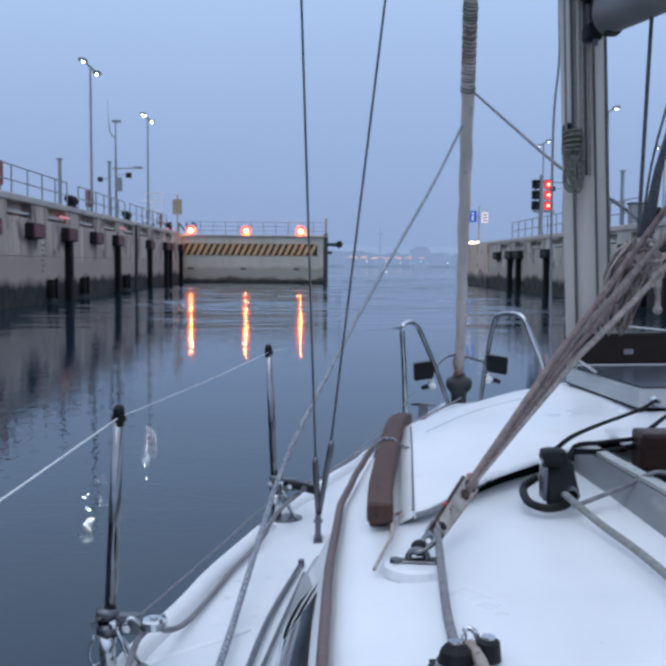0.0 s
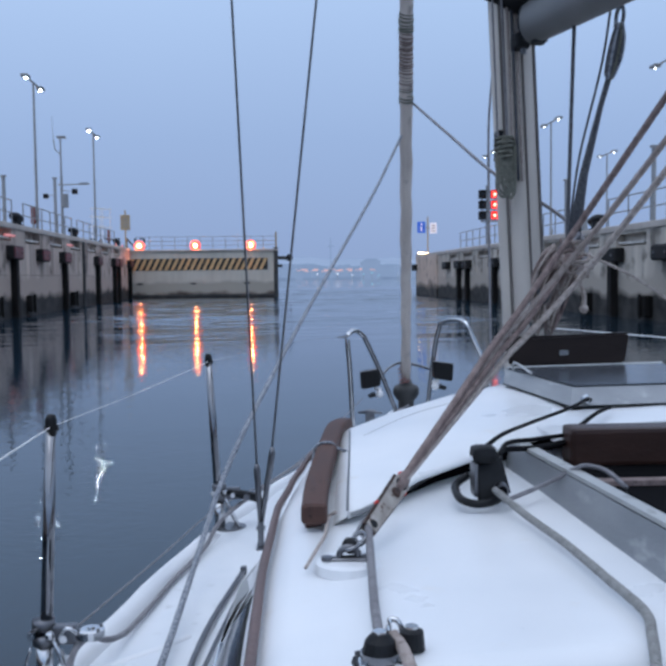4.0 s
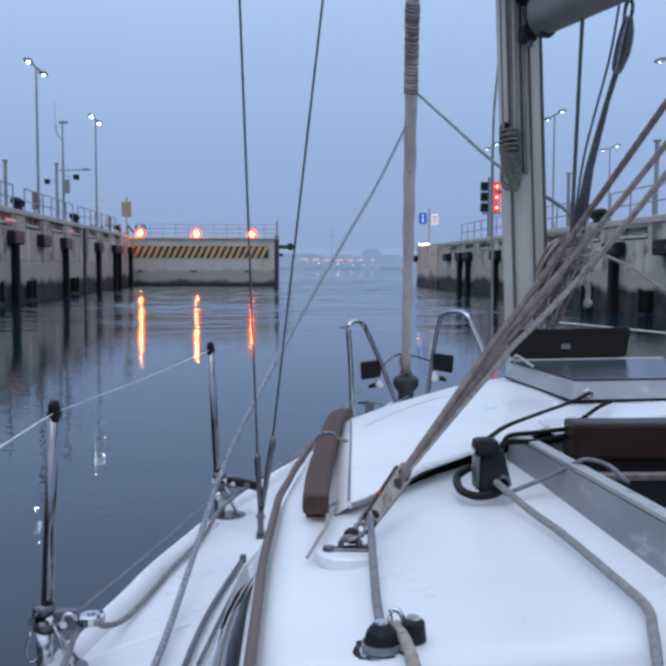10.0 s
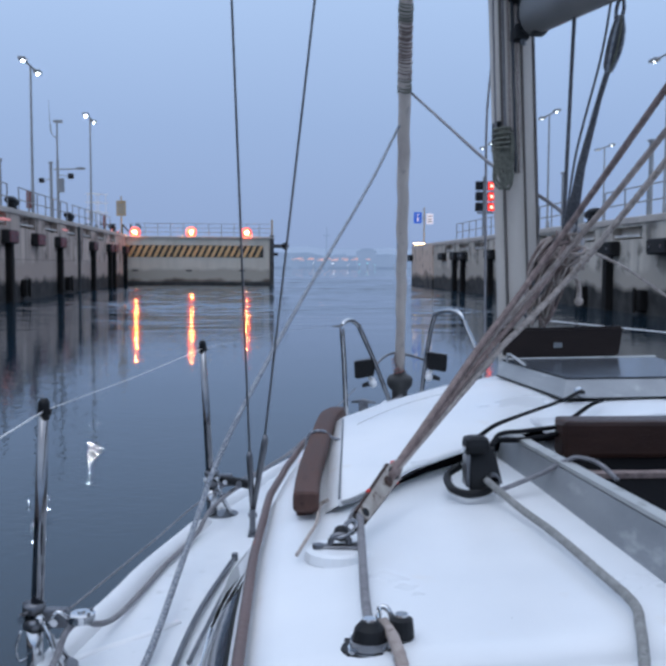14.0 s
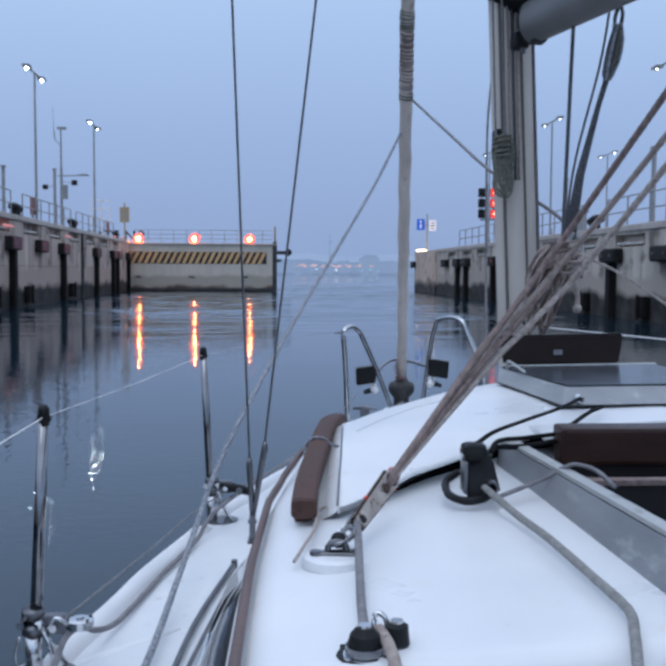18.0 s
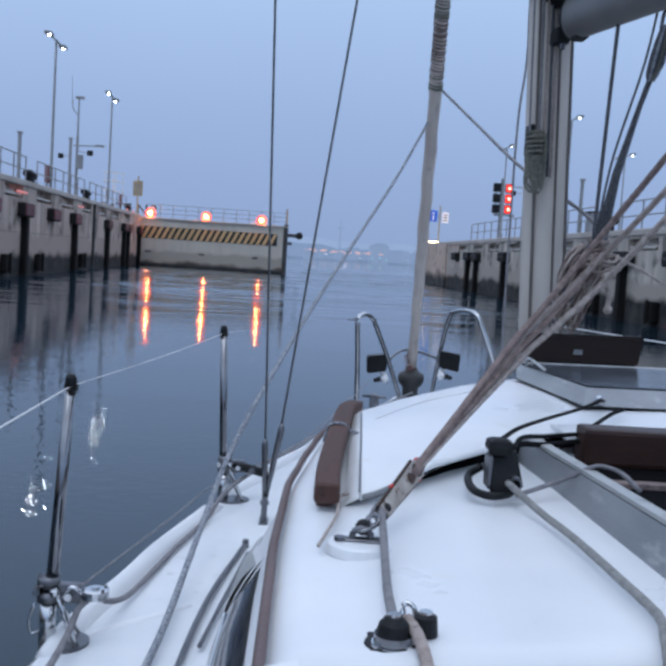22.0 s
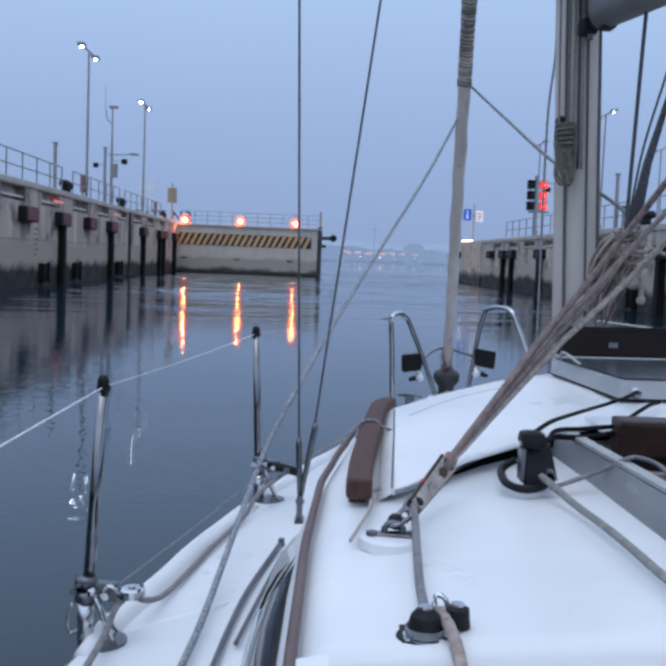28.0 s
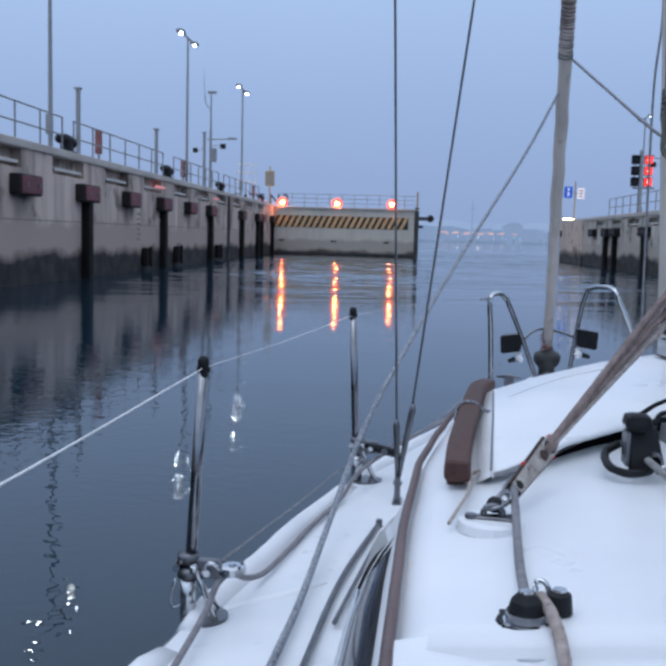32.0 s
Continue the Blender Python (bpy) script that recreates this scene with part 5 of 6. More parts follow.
for t in (0.0, 0.02, 0.25, 0.5, 0.75, 0.97, 1.0):
    bulge = 0.012 * math.sin(math.pi * t) - (0.006 if t in (0.0, 1.0) else 0)
    rows_.append([(a[0] + (b[0] - a[0]) * t, a[1] + (b[1] - a[1]) * t, a[2] + (b[2] - a[2]) * t + bulge) for a, b in zip(NEAR, FAR)])
low = [[(x + 0.003, y + 0.004, z - 0.006) for x, y, z in rows_[0]], [(x + 0.03, y + 0.1, z - 0.007) for x, y, z in rows_[0]]]
skirt = [[(x, y + 0.02, 1.36) for x, y, z in rows_[-1]]]
hood = part("hatch_hood", loft(bmesh.new(), low[::-1] + rows_ + skirt, closed=False), GEL, yacht, "white moulded hatch hood", smooth=True)
bm = bmesh.new()
side = [r[0] for r in rows_]
loft(bm, [side, [(x - 0.03, y, z - 0.018) for x, y, z in side], [(x - 0.045, y, 1.40) for x, y, z in side]], closed=False)
part("hood_side", bm, GEL, hood, smooth=True)
# near-black sheet for the shade in the gap below the hood's lip
bm = bmesh.new()
loft(bm, [[(x + 0.06, y + 0.13, z - 0.02) for x, y, z in rows_[0]], [(x + 0.06, y + 0.13, 1.40) for x, y, z in rows_[0]]], closed=False)
part("hood_back", bm, INSIDE, hood)
part("hood_bead", tube(bmesh.new(), glide([(-0.483, 2.766, 1.519), (-0.372, 2.92, 1.537), (-0.265, 3.04, 1.551), (-0.106, 3.18, 1.566)], 5), 0.0013, 6), ALUW, hood)
part("corner_seam", tube(bmesh.new(), [(-0.578, 2.02, 1.483), (-0.560, 2.28, 1.492), (-0.542, 2.53, 1.500), (-0.516, 2.93, 1.507)], 0.0026, 6), DULL, hood)
part("hood_strap", tube(bmesh.new(), glide([(-0.572, 2.012, 1.474), (-0.54, 2.02, 1.482), (-0.47, 2.09, 1.497)], 5), 0.006, 6), GALV, hood)

# smoked forward hatch on its frame
hf = part("deck_hatch_frame", prism(bmesh.new(), [(0.168, 2.86, 1.578), (0.80, 2.93, 1.578), (0.80, 3.72, 1.578), (0.10, 3.50, 1.578)], (0, 0, 0.004)), BLACK, yacht, "black hatch seal")
bm = bmesh.new()
lo_ = [(0.172, 2.865, 1.582), (0.80, 2.935, 1.582), (0.80, 3.72, 1.582), (0.105, 3.50, 1.582)]
hi_ = [(0.213, 2.985, 1.624), (0.80, 3.04, 1.624), (0.80, 3.70, 1.624), (0.135, 3.60, 1.624)]
loft(bm, [[Vector(p) for p in lo_], [Vector(p) for p in hi_]])
part("frame", bm, ALUF, hf, "grey aluminium hatch frame")
part("pane", prism(bmesh.new(), [(0.222, 2.995, 1.625), (0.785, 3.05, 1.625), (0.785, 3.69, 1.625), (0.146, 3.59, 1.625)], (0, 0, 0.006)), ACRYL, hf, "smoked acrylic pane")
part("far_bar", tube(bmesh.new(), [(0.14, 3.60, 1.63), (0.80, 3.71, 1.63)], 0.005, 8), ALUW, hf)
part("hinge_screw", tube(bmesh.new(), [(0.226, 2.885, 1.60), (0.226, 2.86, 1.60)], 0.012, 10, [0.016, 0.012]), STEEL, hf)
part("corner_clip", tube(bmesh.new(), glide([(0.16, 3.55, 1.6), (0.145, 3.5, 1.66), (0.16, 3.3, 1.64)], 4), 0.005, 6), ALUW, hf)

# companionway: sliding hatch rails, wooden hatch end and the dark opening
def rail_profile(y, outer, inner):
    return [(outer, y, 1.42), (outer, y, 1.477), (inner - 0.032, y, 1.543), (inner, y, 1.545), (inner, y, 1.42)]


rail_ob = part("hatch_rail", loft(bmesh.new(), [rail_profile(1.18 + 1.28 * k / 10, -0.056 - 0.071 * k / 10, 0.024 - 0.108 * k / 10) for k in range(11)]), ALUF, yacht, "weathered aluminium hatch rail")
part("rail_lip", prism(bmesh.new(), [(-0.008, 1.19, 1.546), (0.022, 1.19, 1.546), (-0.085, 2.45, 1.546), (-0.115, 2.45, 1.546)], (0, 0, 0.009)), ALUW, rail_ob, "pale rail lip")
part("hatch_rail", prism(bmesh.new(), [(0.55, 1.18, 1.49), (0.48, 1.18, 1.545), (0.45, 1.18, 1.545), (0.45, 1.18, 1.42), (0.55, 1.18, 1.42)], (0.0, 1.28, 0.01)), ALUW, yacht)
# solid near-black block stands for the unlit space below
part("companionway_opening", prism(bmesh.new(), [(0.026, 1.15, 1.40), (0.449, 1.15, 1.40), (0.449, 2.42, 1.40), (-0.08, 2.42, 1.40)], (0, 0, 0.103)), INSIDE, yacht, "black block filling the unlit companionway")
hw = part("sliding_hatch", box(0.0, 0.49, 2.40, 2.62, 1.545, 1.562, bev=0.005), GEL, yacht)
part("hatch_board", box(0.012, 0.50, 2.325, 2.42, 1.503, 1.60, bev=0.012), TEAK2, hw, "dark varnished hatch edge")
part("pale_batten", box(0.0, 0.45, 2.10, 2.135, 1.504, 1.516), ROPEB, hw)

# wooden grab rail
gr_pts = [(-0.652, 1.975, 1.485), (-0.640, 2.2, 1.49), (-0.612, 2.5, 1.493), (-0.588, 2.75, 1.493), (-0.555, 3.05, 1.49), (-0.515, 3.25, 1.475)]
gl = glide(gr_pts, 5)
def bar_section(c, d, hw, hh, e):
    """A rounded rectangle across the direction d."""
    d = Vector(d).normalized()
    a = d.cross(Vector((0, 0, 1))).normalized()
    b = a.cross(d)
    out = []
    for k in range(20):
        w = 2 * math.pi * (k + 0.5) / 20
        cu, sv = math.cos(w), math.sin(w)
        out.append(Vector(c) + a * (hw * math.copysign(abs(cu) ** e, cu)) + b * (hh * math.copysign(abs(sv) ** e, sv)))
    return out


sect = []
for i, q in enumerate(gl):
    d_ = gl[min(i + 1, len(gl) - 1)] - gl[max(i - 1, 0)]
    f_ = 0.8 if i == 0 else 1.0
    sect.append(bar_section(q, d_, 0.0285 * f_, 0.0235 * f_, 0.42))
    if i == 0:
        sect.append(bar_section(q + d_.normalized() * 0.008, d_, 0.0285, 0.0235, 0.42))
bm = loft(bmesh.new(), sect)
gb = part("grab_rail", bm, TEAK, yacht, "dark weathered teak grab rail", smooth=False)
for q in (gr_pts[0], gr_pts[2], gr_pts[4]):
    part("foot_block", box(q[0] - 0.02, q[0] + 0.02, q[1] + 0.05, q[1] + 0.15, 1.42, q[2] - 0.005, bev=0.01), TEAK, gb)
part("lashing", tube(bmesh.new(), glide([(-0.64, 2.62, 1.47), (-0.63, 2.63, 1.515), (-0.59, 2.64, 1.522), (-0.562, 2.65, 1.50), (-0.52, 2.64, 1.49)], 4), 0.0045, 6), ROPEW, gb, smooth=True)
part("lashing_tail", tube(bmesh.new(), glide([(-0.60, 2.04, 1.475), (-0.62, 2.03, 1.465), (-0.631, 1.904, 1.462), (-0.651, 1.802, 1.462), (-0.674, 1.694, 1.46)], 4), 0.004, 6), ROPET, gb, smooth=True)

# joint across the side deck
part("deck_joint", tube(bmesh.new(), [(-1.205, 2.12, 1.0765), (-1.124, 2.20, 1.0795), (-1.028, 2.27, 1.0855), (-0.966, 2.334, 1.0895)], 0.012, 8, ry=0.004), GEL, yacht)

# genoa track and its car on the side deck
tr = part("genoa_track", tube(bmesh.new(), glide([(-0.853, 2.82, 1.10), (-0.922, 2.315, 1.105), (-0.953, 1.81, 1.105), (-0.98, 1.2, 1.105)], 6), 0.0075, 8), DULL, yacht, "grey genoa track")
part("track_stop", box(-0.862, -0.843, 2.81, 2.835, 1.09, 1.112, bev=0.004), DULL, tr)
part("inner_track", tube(bmesh.new(), glide([(-0.84, 2.72, 1.102), (-0.882, 2.32, 1.106), (-0.911, 2.04, 1.108)], 6), 0.006, 8), DULL, tr)

# dark board standing at the far edge of the forward hatch, before the mast
bm = bmesh.new()
prism(bm, [(0.165, 3.622, 1.632), (0.642, 3.687, 1.632), (0.662, 3.69, 1.756), (0.14, 3.618, 1.748)], (-0.004, 0.034, 0))
bmesh.ops.bevel(bm, geom=list(bm.edges), offset=0.009, segments=2, affect="EDGES")
th = solid("storm_board", bm, MAROON, "dark brown board standing on the forward hatch before the mast", "board")
part("tag", prism(bmesh.new(), [(0.362, 3.646, 1.672), (0.398, 3.651, 1.672), (0.398, 3.651, 1.692), (0.362, 3.646, 1.692)], (0, -0.004, 0)), ALUF, th, "small pale tag")

# ---- running rigging and deck gear: things of their own ----
def laid(pts, r, pitch=0.06, n=12, step=0.007):
    """A three-strand rope along the points: rounded strands that wind round one another."""
    fine = glide(pts, 10)
    path, run, far = [fine[0]], [0.0], 0.0
    for a, b in zip(fine, fine[1:]):
        m = max(1, int((b - a).length / step))
        for q in range(1, m + 1):
            path.append(a.lerp(b, q / m))
            far += (b - a).length / m
            run.append(far)
    rings = []
    for i, q in enumerate(path):
        d = (path[min(i + 1, len(path) - 1)] - path[max(i - 1, 0)]).normalized()
        a = d.cross(Vector((0.3, 0.1, 1))).normalized()
        b = a.cross(d)
        w = 2 * math.pi * run[i] / pitch
        rings.append([q + (a * math.cos(t) + b * math.sin(t)) * (r * (0.9 + 0.16 * abs(math.cos(1.5 * (t - w))))) for t in [2 * math.pi * k / n for k in range(n)]])
    return loft(bmesh.new(), rings)


def rope(name, pts, r, mat, label, group="", k=6, n=8):
    near = all(p[1] < 3.2 for p in pts) and r > 0.007
    bm = laid(pts, r, r * 7) if near or name == "jib_sheet" else tube(bmesh.new(), glide(pts, k), r, n)
    return solid(name, bm, mat, label, "rope", smooth=True, group=group)


# padeye on its round pad, with shackle and long block
pe = thing("padeye", (-0.585, 1.79, 1.45), "steel padeye on a round white pad with a shackle", "deck fitting")
part("pad", tube(bmesh.new(), [(-0.585, 1.79, 1.446), (-0.585, 1.79, 1.462), (-0.585, 1.79, 1.466)], 0.06, 24, [0.064, 0.060, 0.054]), GEL, pe, "white moulded pad", smooth=False)
part("plate", tube(bmesh.new(), [(-0.62, 1.79, 1.468), (-0.55, 1.79, 1.468)], 0.014, 8, [0.012, 0.02], up=(0, 0, 1), ry=0.004), DULL, pe)
for dx in (-0.038, 0.038):
    part("screw", tube(bmesh.new(), [(-0.585 + dx, 1.785, 1.466), (-0.585 + dx, 1.785, 1.474)], 0.011, 10), DULL, pe)
bm = bmesh.new()
tube(bm, glide([(-0.60, 1.79, 1.468), (-0.597, 1.79, 1.484), (-0.582, 1.79, 1.49), (-0.567, 1.79, 1.484), (-0.564, 1.79, 1.468)], 4), 0.006, 8)
part("eye", bm, DULL, pe, smooth=True)
bm = bmesh.new()
tube(bm, glide([(-0.576, 1.805, 1.492), (-0.566, 1.825, 1.503), (-0.552, 1.835, 1.503), (-0.548, 1.83, 1.492), (-0.56, 1.815, 1.485)], 4), 0.005, 8)
part("shackle", bm, CHROME, pe, smooth=True)
part("spring_coil", tube(bmesh.new(), [(-0.579 + 0.016 * math.cos(w), 1.80 + 0.016 * math.sin(w), 1.47 + 0.0035 * w) for w in [k * 0.6 for k in range(13)]], 0.0045, 6), CHROME, pe, smooth=True)
part("swivel", ball(bmesh.new(), (-0.579, 1.802, 1.489), 0.0155, 12), BLACK, pe, smooth=True)
pe.location = (-0.596, 1.722, 1.449)
bl = thing("mainsheet_block", (-0.5, 1.9, 1.54), "long steel-cheeked mainsheet block with a rope through it", "block")
A, Bq = Vector((-0.5495, 1.805, 1.498)), Vector((-0.4695, 1.945, 1.5565))
d = (Bq - A).normalized()
sidev = d.cross(Vector((0.25, -1, 0.3))).normalized()
for s, mt in ((-1, CHEEK), (1, CHEEK)):
    o = sidev * 0.0
    nrm = d.cross(sidev)
    part("cheek", prism(bmesh.new(), [A - sidev * 0.013 + nrm * 0.011 * s, A + sidev * 0.013 + nrm * 0.011 * s, Bq + sidev * 0.019 + nrm * 0.011 * s, Bq - sidev * 0.019 + nrm * 0.011 * s], nrm * 0.003), mt, bl)
for q, r in ((A + d * 0.012, 0.009), (Bq - d * 0.012, 0.015)):
    part("sheave", rod(q - d.cross(sidev) * 0.012, q + d.cross(sidev) * 0.012, r, 12), BLACK, bl)
for s in (-1, 1):
    part("cheek_edge", tube(bmesh.new(), [A + sidev * 0.0135 * s, Bq + d * 0.004 + sidev * 0.0195 * s], 0.0046, 6), RUST, bl, "rusty cheek edge")
for s in (-1, 1):
    q = A.lerp(Bq, 0.74) + d.cross(sidev) * 0.0128 * s
    part("axle_cap", tube(bmesh.new(), [q, q + d.cross(sidev) * 0.004 * s], 0.010, 14, [0.0115, 0.009]), RUST, bl, "rusty axle cap")
part("rope_nip", tube(bmesh.new(), [Bq - d * 0.03, Bq + d * 0.004, Bq + d * 0.03], 0.016, 10, [0.014, 0.018, 0.013]), ROPEB, bl, smooth=True)
part("link_bar", tube(bmesh.new(), [(-0.578, 1.78, 1.488), (-0.568, 1.80, 1.502), (-0.556, 1.82, 1.515)], 0.0038, 8), DULL, bl)
# small red flecks along the block and the rope above it
for f_, o_ in ((0.42, -0.0175), (0.93, 0.0195), (1.12, -0.012)):
    q = A.lerp(Bq, f_) + sidev * o_
    part("red_whipping", tube(bmesh.new(), [q - d * 0.008, q, q + d * 0.008], 0.0055, 8, [0.003, 0.0055, 0.003]), SCAR, bl, "small red fleck", smooth=True)
part("becket", tube(bmesh.new(), [A - d * 0.022, A], 0.007, 8), DULL, bl)

GX = Vector((0.055, 2.5, 2.04))
FALLS = (((-0.216, 2.25, 1.808), (-0.152, 2.33, 1.863), (-0.087, 2.38, 1.932), (0.034, 2.43, 2.084), (0.114, 2.35, 2.23), (0.167, 2.22, 2.358), (0.24, 2.06, 2.526)),
         ((-0.210, 2.26, 1.790), (-0.158, 2.335, 1.836), (-0.086, 2.39, 1.895), (0.036, 2.44, 2.023), (0.117, 2.36, 2.146), (0.18, 2.23, 2.274), (0.244, 2.06, 2.416)),
         ((-0.205, 2.25, 1.756), (-0.145, 2.33, 1.797), (-0.084, 2.38, 1.841), (0.038, 2.43, 1.951), (0.119, 2.35, 2.076), (0.188, 2.22, 2.214), (0.247, 2.06, 2.352)),
         ((-0.214, 2.24, 1.776), (-0.150, 2.325, 1.822), (-0.090, 2.375, 1.874), (0.010, 2.44, 1.985), (0.045, 2.47, 2.045)))
for run, mt, r in zip(FALLS, (ROPEB, ROPEC, ROPET, ROPEB), (0.0084, 0.0078, 0.0082, 0.0074)):
    first = Vector(run[0])
    rope("mainsheet", [Bq + (first - Bq) * 0.02 - d * 0.04, Bq.lerp(first, 0.5)] + [Vector(q) for q in run], r, mt, "worn brown-grey mainsheet rope, stretched taut", "mainsheet falls", k=8)
# the gathered coil hanging behind the falls where they part
ck = thing("rope_coil", (0.03, 2.5, 2.0), "gathered coil of worn rope knotted round the sheet", "rope")
rng = random.Random(11)
def jog(x, z, v):
    return GX + Vector((x + rng.uniform(-0.009, 0.009), v + rng.uniform(-0.012, 0.012), z + rng.uniform(-0.014, 0.014)))


for k in range(46):
    u, v, h = rng.uniform(-0.036, 0.045), rng.uniform(0.0, 0.055), rng.uniform(-0.08, 0.025)
    w = rng.uniform(0.004, 0.014)
    pts = [jog(-0.01 + u, 0.03 + 0.4 * h, v), jog(-0.036 + u - w, -0.02 + 0.7 * h, v), jog(-0.054 + u - w, -0.075 + h, v), jog(-0.058 + u, -0.125 + h, v), jog(-0.046 + u + w, -0.07 + h, v), jog(-0.018 + u + w, -0.015 + 0.7 * h, v), jog(0.004 + u, 0.028 + 0.4 * h, v)]
    part("loop", tube(bmesh.new(), glide(pts, 5), rng.uniform(0.0030, 0.0050), 6), (ROPEC, ROPEB, ROPET, ROPEB, ROPED)[k % 5], ck, smooth=True)
for k in range(20):
    u, e = rng.uniform(-0.03, 0.034), rng.uniform(-0.03, 0.02)
    part("hank", tube(bmesh.new(), glide([jog(u * 0.6 - 0.02, 0.0, 0.03), jog(u * 0.8 - 0.043, -0.08, 0.05), jog(u - 0.045, -0.15, 0.055), jog(u * 1.1 - 0.047, -0.168 + e, 0.06)], 4), rng.uniform(0.0024, 0.0036), 6), (ROPEC, ROPED, ROPEB)[k % 3], ck, smooth=True)
for k in range(5):
    part("arch", tube(bmesh.new(), glide([jog(0.035, 0.028 - 0.012 * k, 0.01), jog(0.0, 0.036 - 0.011 * k, 0.0), jog(-0.034, 0.022 - 0.013 * k, 0.0), jog(-0.055, -0.02 - 0.012 * k, 0.01), jog(-0.075, -0.085 - 0.01 * k, 0.02)], 5), 0.0046, 6), (ROPEC, ROPEB)[k % 2], ck, smooth=True)
for k in range(3):
    part("binding", tube(bmesh.new(), glide([jog(-0.03, 0.02 - 0.02 * k, -0.03), jog(0.005, -0.01 - 0.016 * k, -0.035), jog(0.045, -0.02 - 0.01 * k, -0.03), jog(0.06, 0.01 - 0.03 * k, 0.0)], 5), 0.005, 6), ROPEC, ck, smooth=True)
part("tail", tube(bmesh.new(), glide([GX + Vector((0.02, 0, -0.05)), GX + Vector((0.035, -0.02, -0.10)), GX + Vector((0.035, -0.02, -0.135))], 4), 0.007, 6), ROPET, ck, smooth=True)
part("tail_knot", ball(bmesh.new(), GX + Vector((0.036, -0.02, -0.14)), 0.013, 8), ROPET, ck, smooth=True)

# boom vang: strap, block and lines from the boom
vg = thing("boom_vang", (0.2, 2.9, 2.1), "boom vang with a dark strap and a worn wooden-cheeked block", "tackle")
part("strap", tube(bmesh.new(), [(0.190, 2.9, 2.10), (0.215, 2.88, 2.30), (0.250, 2.83, 2.50), (0.268, 2.80, 2.59)], 0.014, 8, [0.021, 0.0135, 0.0085, 0.009]), ROPED, vg, smooth=True)
bm = bmesh.new()
tube(bm, glide([(0.264, 2.80, 2.575), (0.27, 2.79, 2.61), (0.279, 2.78, 2.67), (0.287, 2.775, 2.725)], 4), 0.022, 10, [0.010, 0.016, 0.019, 0.02, 0.021, 0.022, 0.022, 0.022, 0.021, 0.020, 0.018, 0.016, 0.012])
vb = part("block", bm, ROPED, vg, "worn block", smooth=True)
for dx in (-0.012, 0.004, 0.016):
    part("fall", tube(bmesh.new(), glide([(0.262 + dx * 0.4, 2.785, 2.57), (0.271 + dx, 2.765, 2.62), (0.28 + dx, 2.758, 2.68), (0.287 + dx * 0.4, 2.765, 2.73)], 4), 0.0042, 6), (ROPEW, ROPEG, CANVAS)[int(dx * 100 + 1.5) % 3], vb, smooth=True)
part("shackle", tube(bmesh.new(), glide([(0.275, 2.775, 2.72), (0.279, 2.775, 2.76), (0.290, 2.77, 2.785), (0.298, 2.77, 2.76), (0.293, 2.775, 2.72)], 4), 0.006, 8), CHROME, vg, smooth=True)
part("boom_bail", tube(bmesh.new(), [(0.285, 2.77, 2.78), (0.27, 2.76, 2.84)], 0.009, 8), DULL, vg)
part("line", tube(bmesh.new(), glide([(0.2135, 3.045, 2.105), (0.219, 3.045, 2.315), (0.232, 3.045, 2.75), (0.235, 3.045, 2.80)], 6), 0.0066, 8), ROPED, vg, smooth=True)
part("line", tube(bmesh.new(), glide([(0.176, 2.9, 2.13), (0.20, 2.88, 2.35), (0.243, 2.80, 2.62), (0.262, 2.76, 2.82)], 6), 0.0038, 8), ROPED, vg, smooth=True)
part("becket_line", tube(bmesh.new(), glide([(0.20, 2.89, 2.12), (0.12, 2.75, 2.06), (0.07, 2.6, 2.04)], 5), 0.009, 8), ROPE, vg, smooth=True)

# coil of halyard hung on the mast
hc = thing("halyard_coil", (0.15, 3.66, 2.3), "green-flecked halyard coil hung on the mast", "rope")
rng = random.Random(4)
for k in range(11):
    x0 = 0.146 + rng.uniform(-0.02, 0.016)
    low = 2.33 + rng.uniform(-0.05, 0.09)
    pts = [(x0 + 0.004, 3.655, 2.53), (x0 - 0.012 + rng.uniform(-0.018, 0.012), 3.64, 2.42), (x0 - 0.01 + rng.uniform(-0.02, 0.02), 3.635, low + 0.03), (x0 + 0.008, 3.635, low), (x0 + 0.026, 3.64, low + 0.05), (x0 + 0.022, 3.655, 2.52)]
    part("loop", tube(bmesh.new(), glide(pts, 4), 0.0055, 6), ROPEG, hc, smooth=True)
for k in range(5):
    zc = 2.445 + 0.019 * k
    part("wrap", tube(bmesh.new(), glide([(0.112, 3.68, zc), (0.124, 3.638, zc + 0.004), (0.158, 3.628, zc + 0.008), (0.178, 3.66, zc + 0.01)], 4), 0.006, 6), ROPEG, hc, smooth=True)

# cam cleat with its two drums and the line down from the block
cc = thing("cam_cleat", (-0.575, 1.33, 1.44), "black cam cleat with steel fairlead on the coachroof", "cleat")
part("base", box(-0.612, -0.515, 1.275, 1.345, 1.436, 1.447, bev=0.004), BLACK, cc)
for dx, dy in ((-0.028, -0.018), (0.034, -0.018)):
    part("screw", tube(bmesh.new(), [(-0.574 + dx, 1.30 + dy, 1.446), (-0.574 + dx, 1.30 + dy, 1.4505)], 0.007, 10), STEEL, cc)
part("foot_plate", tube(bmesh.new(), [(-0.578, 1.305, 1.432), (-0.578, 1.305, 1.446)], 0.045, 16, [0.048, 0.040]), BLACK, cc)
part("steel_band", tube(bmesh.new(), [(-0.574, 1.30, 1.449), (-0.574, 1.30, 1.464)], 0.031, 18), CHROME, cc, "dark steel band", smooth=False)
part("band_lip", tube(bmesh.new(), [(-0.574, 1.30, 1.444), (-0.574, 1.30, 1.448)], 0.035, 18), STEEL, cc)
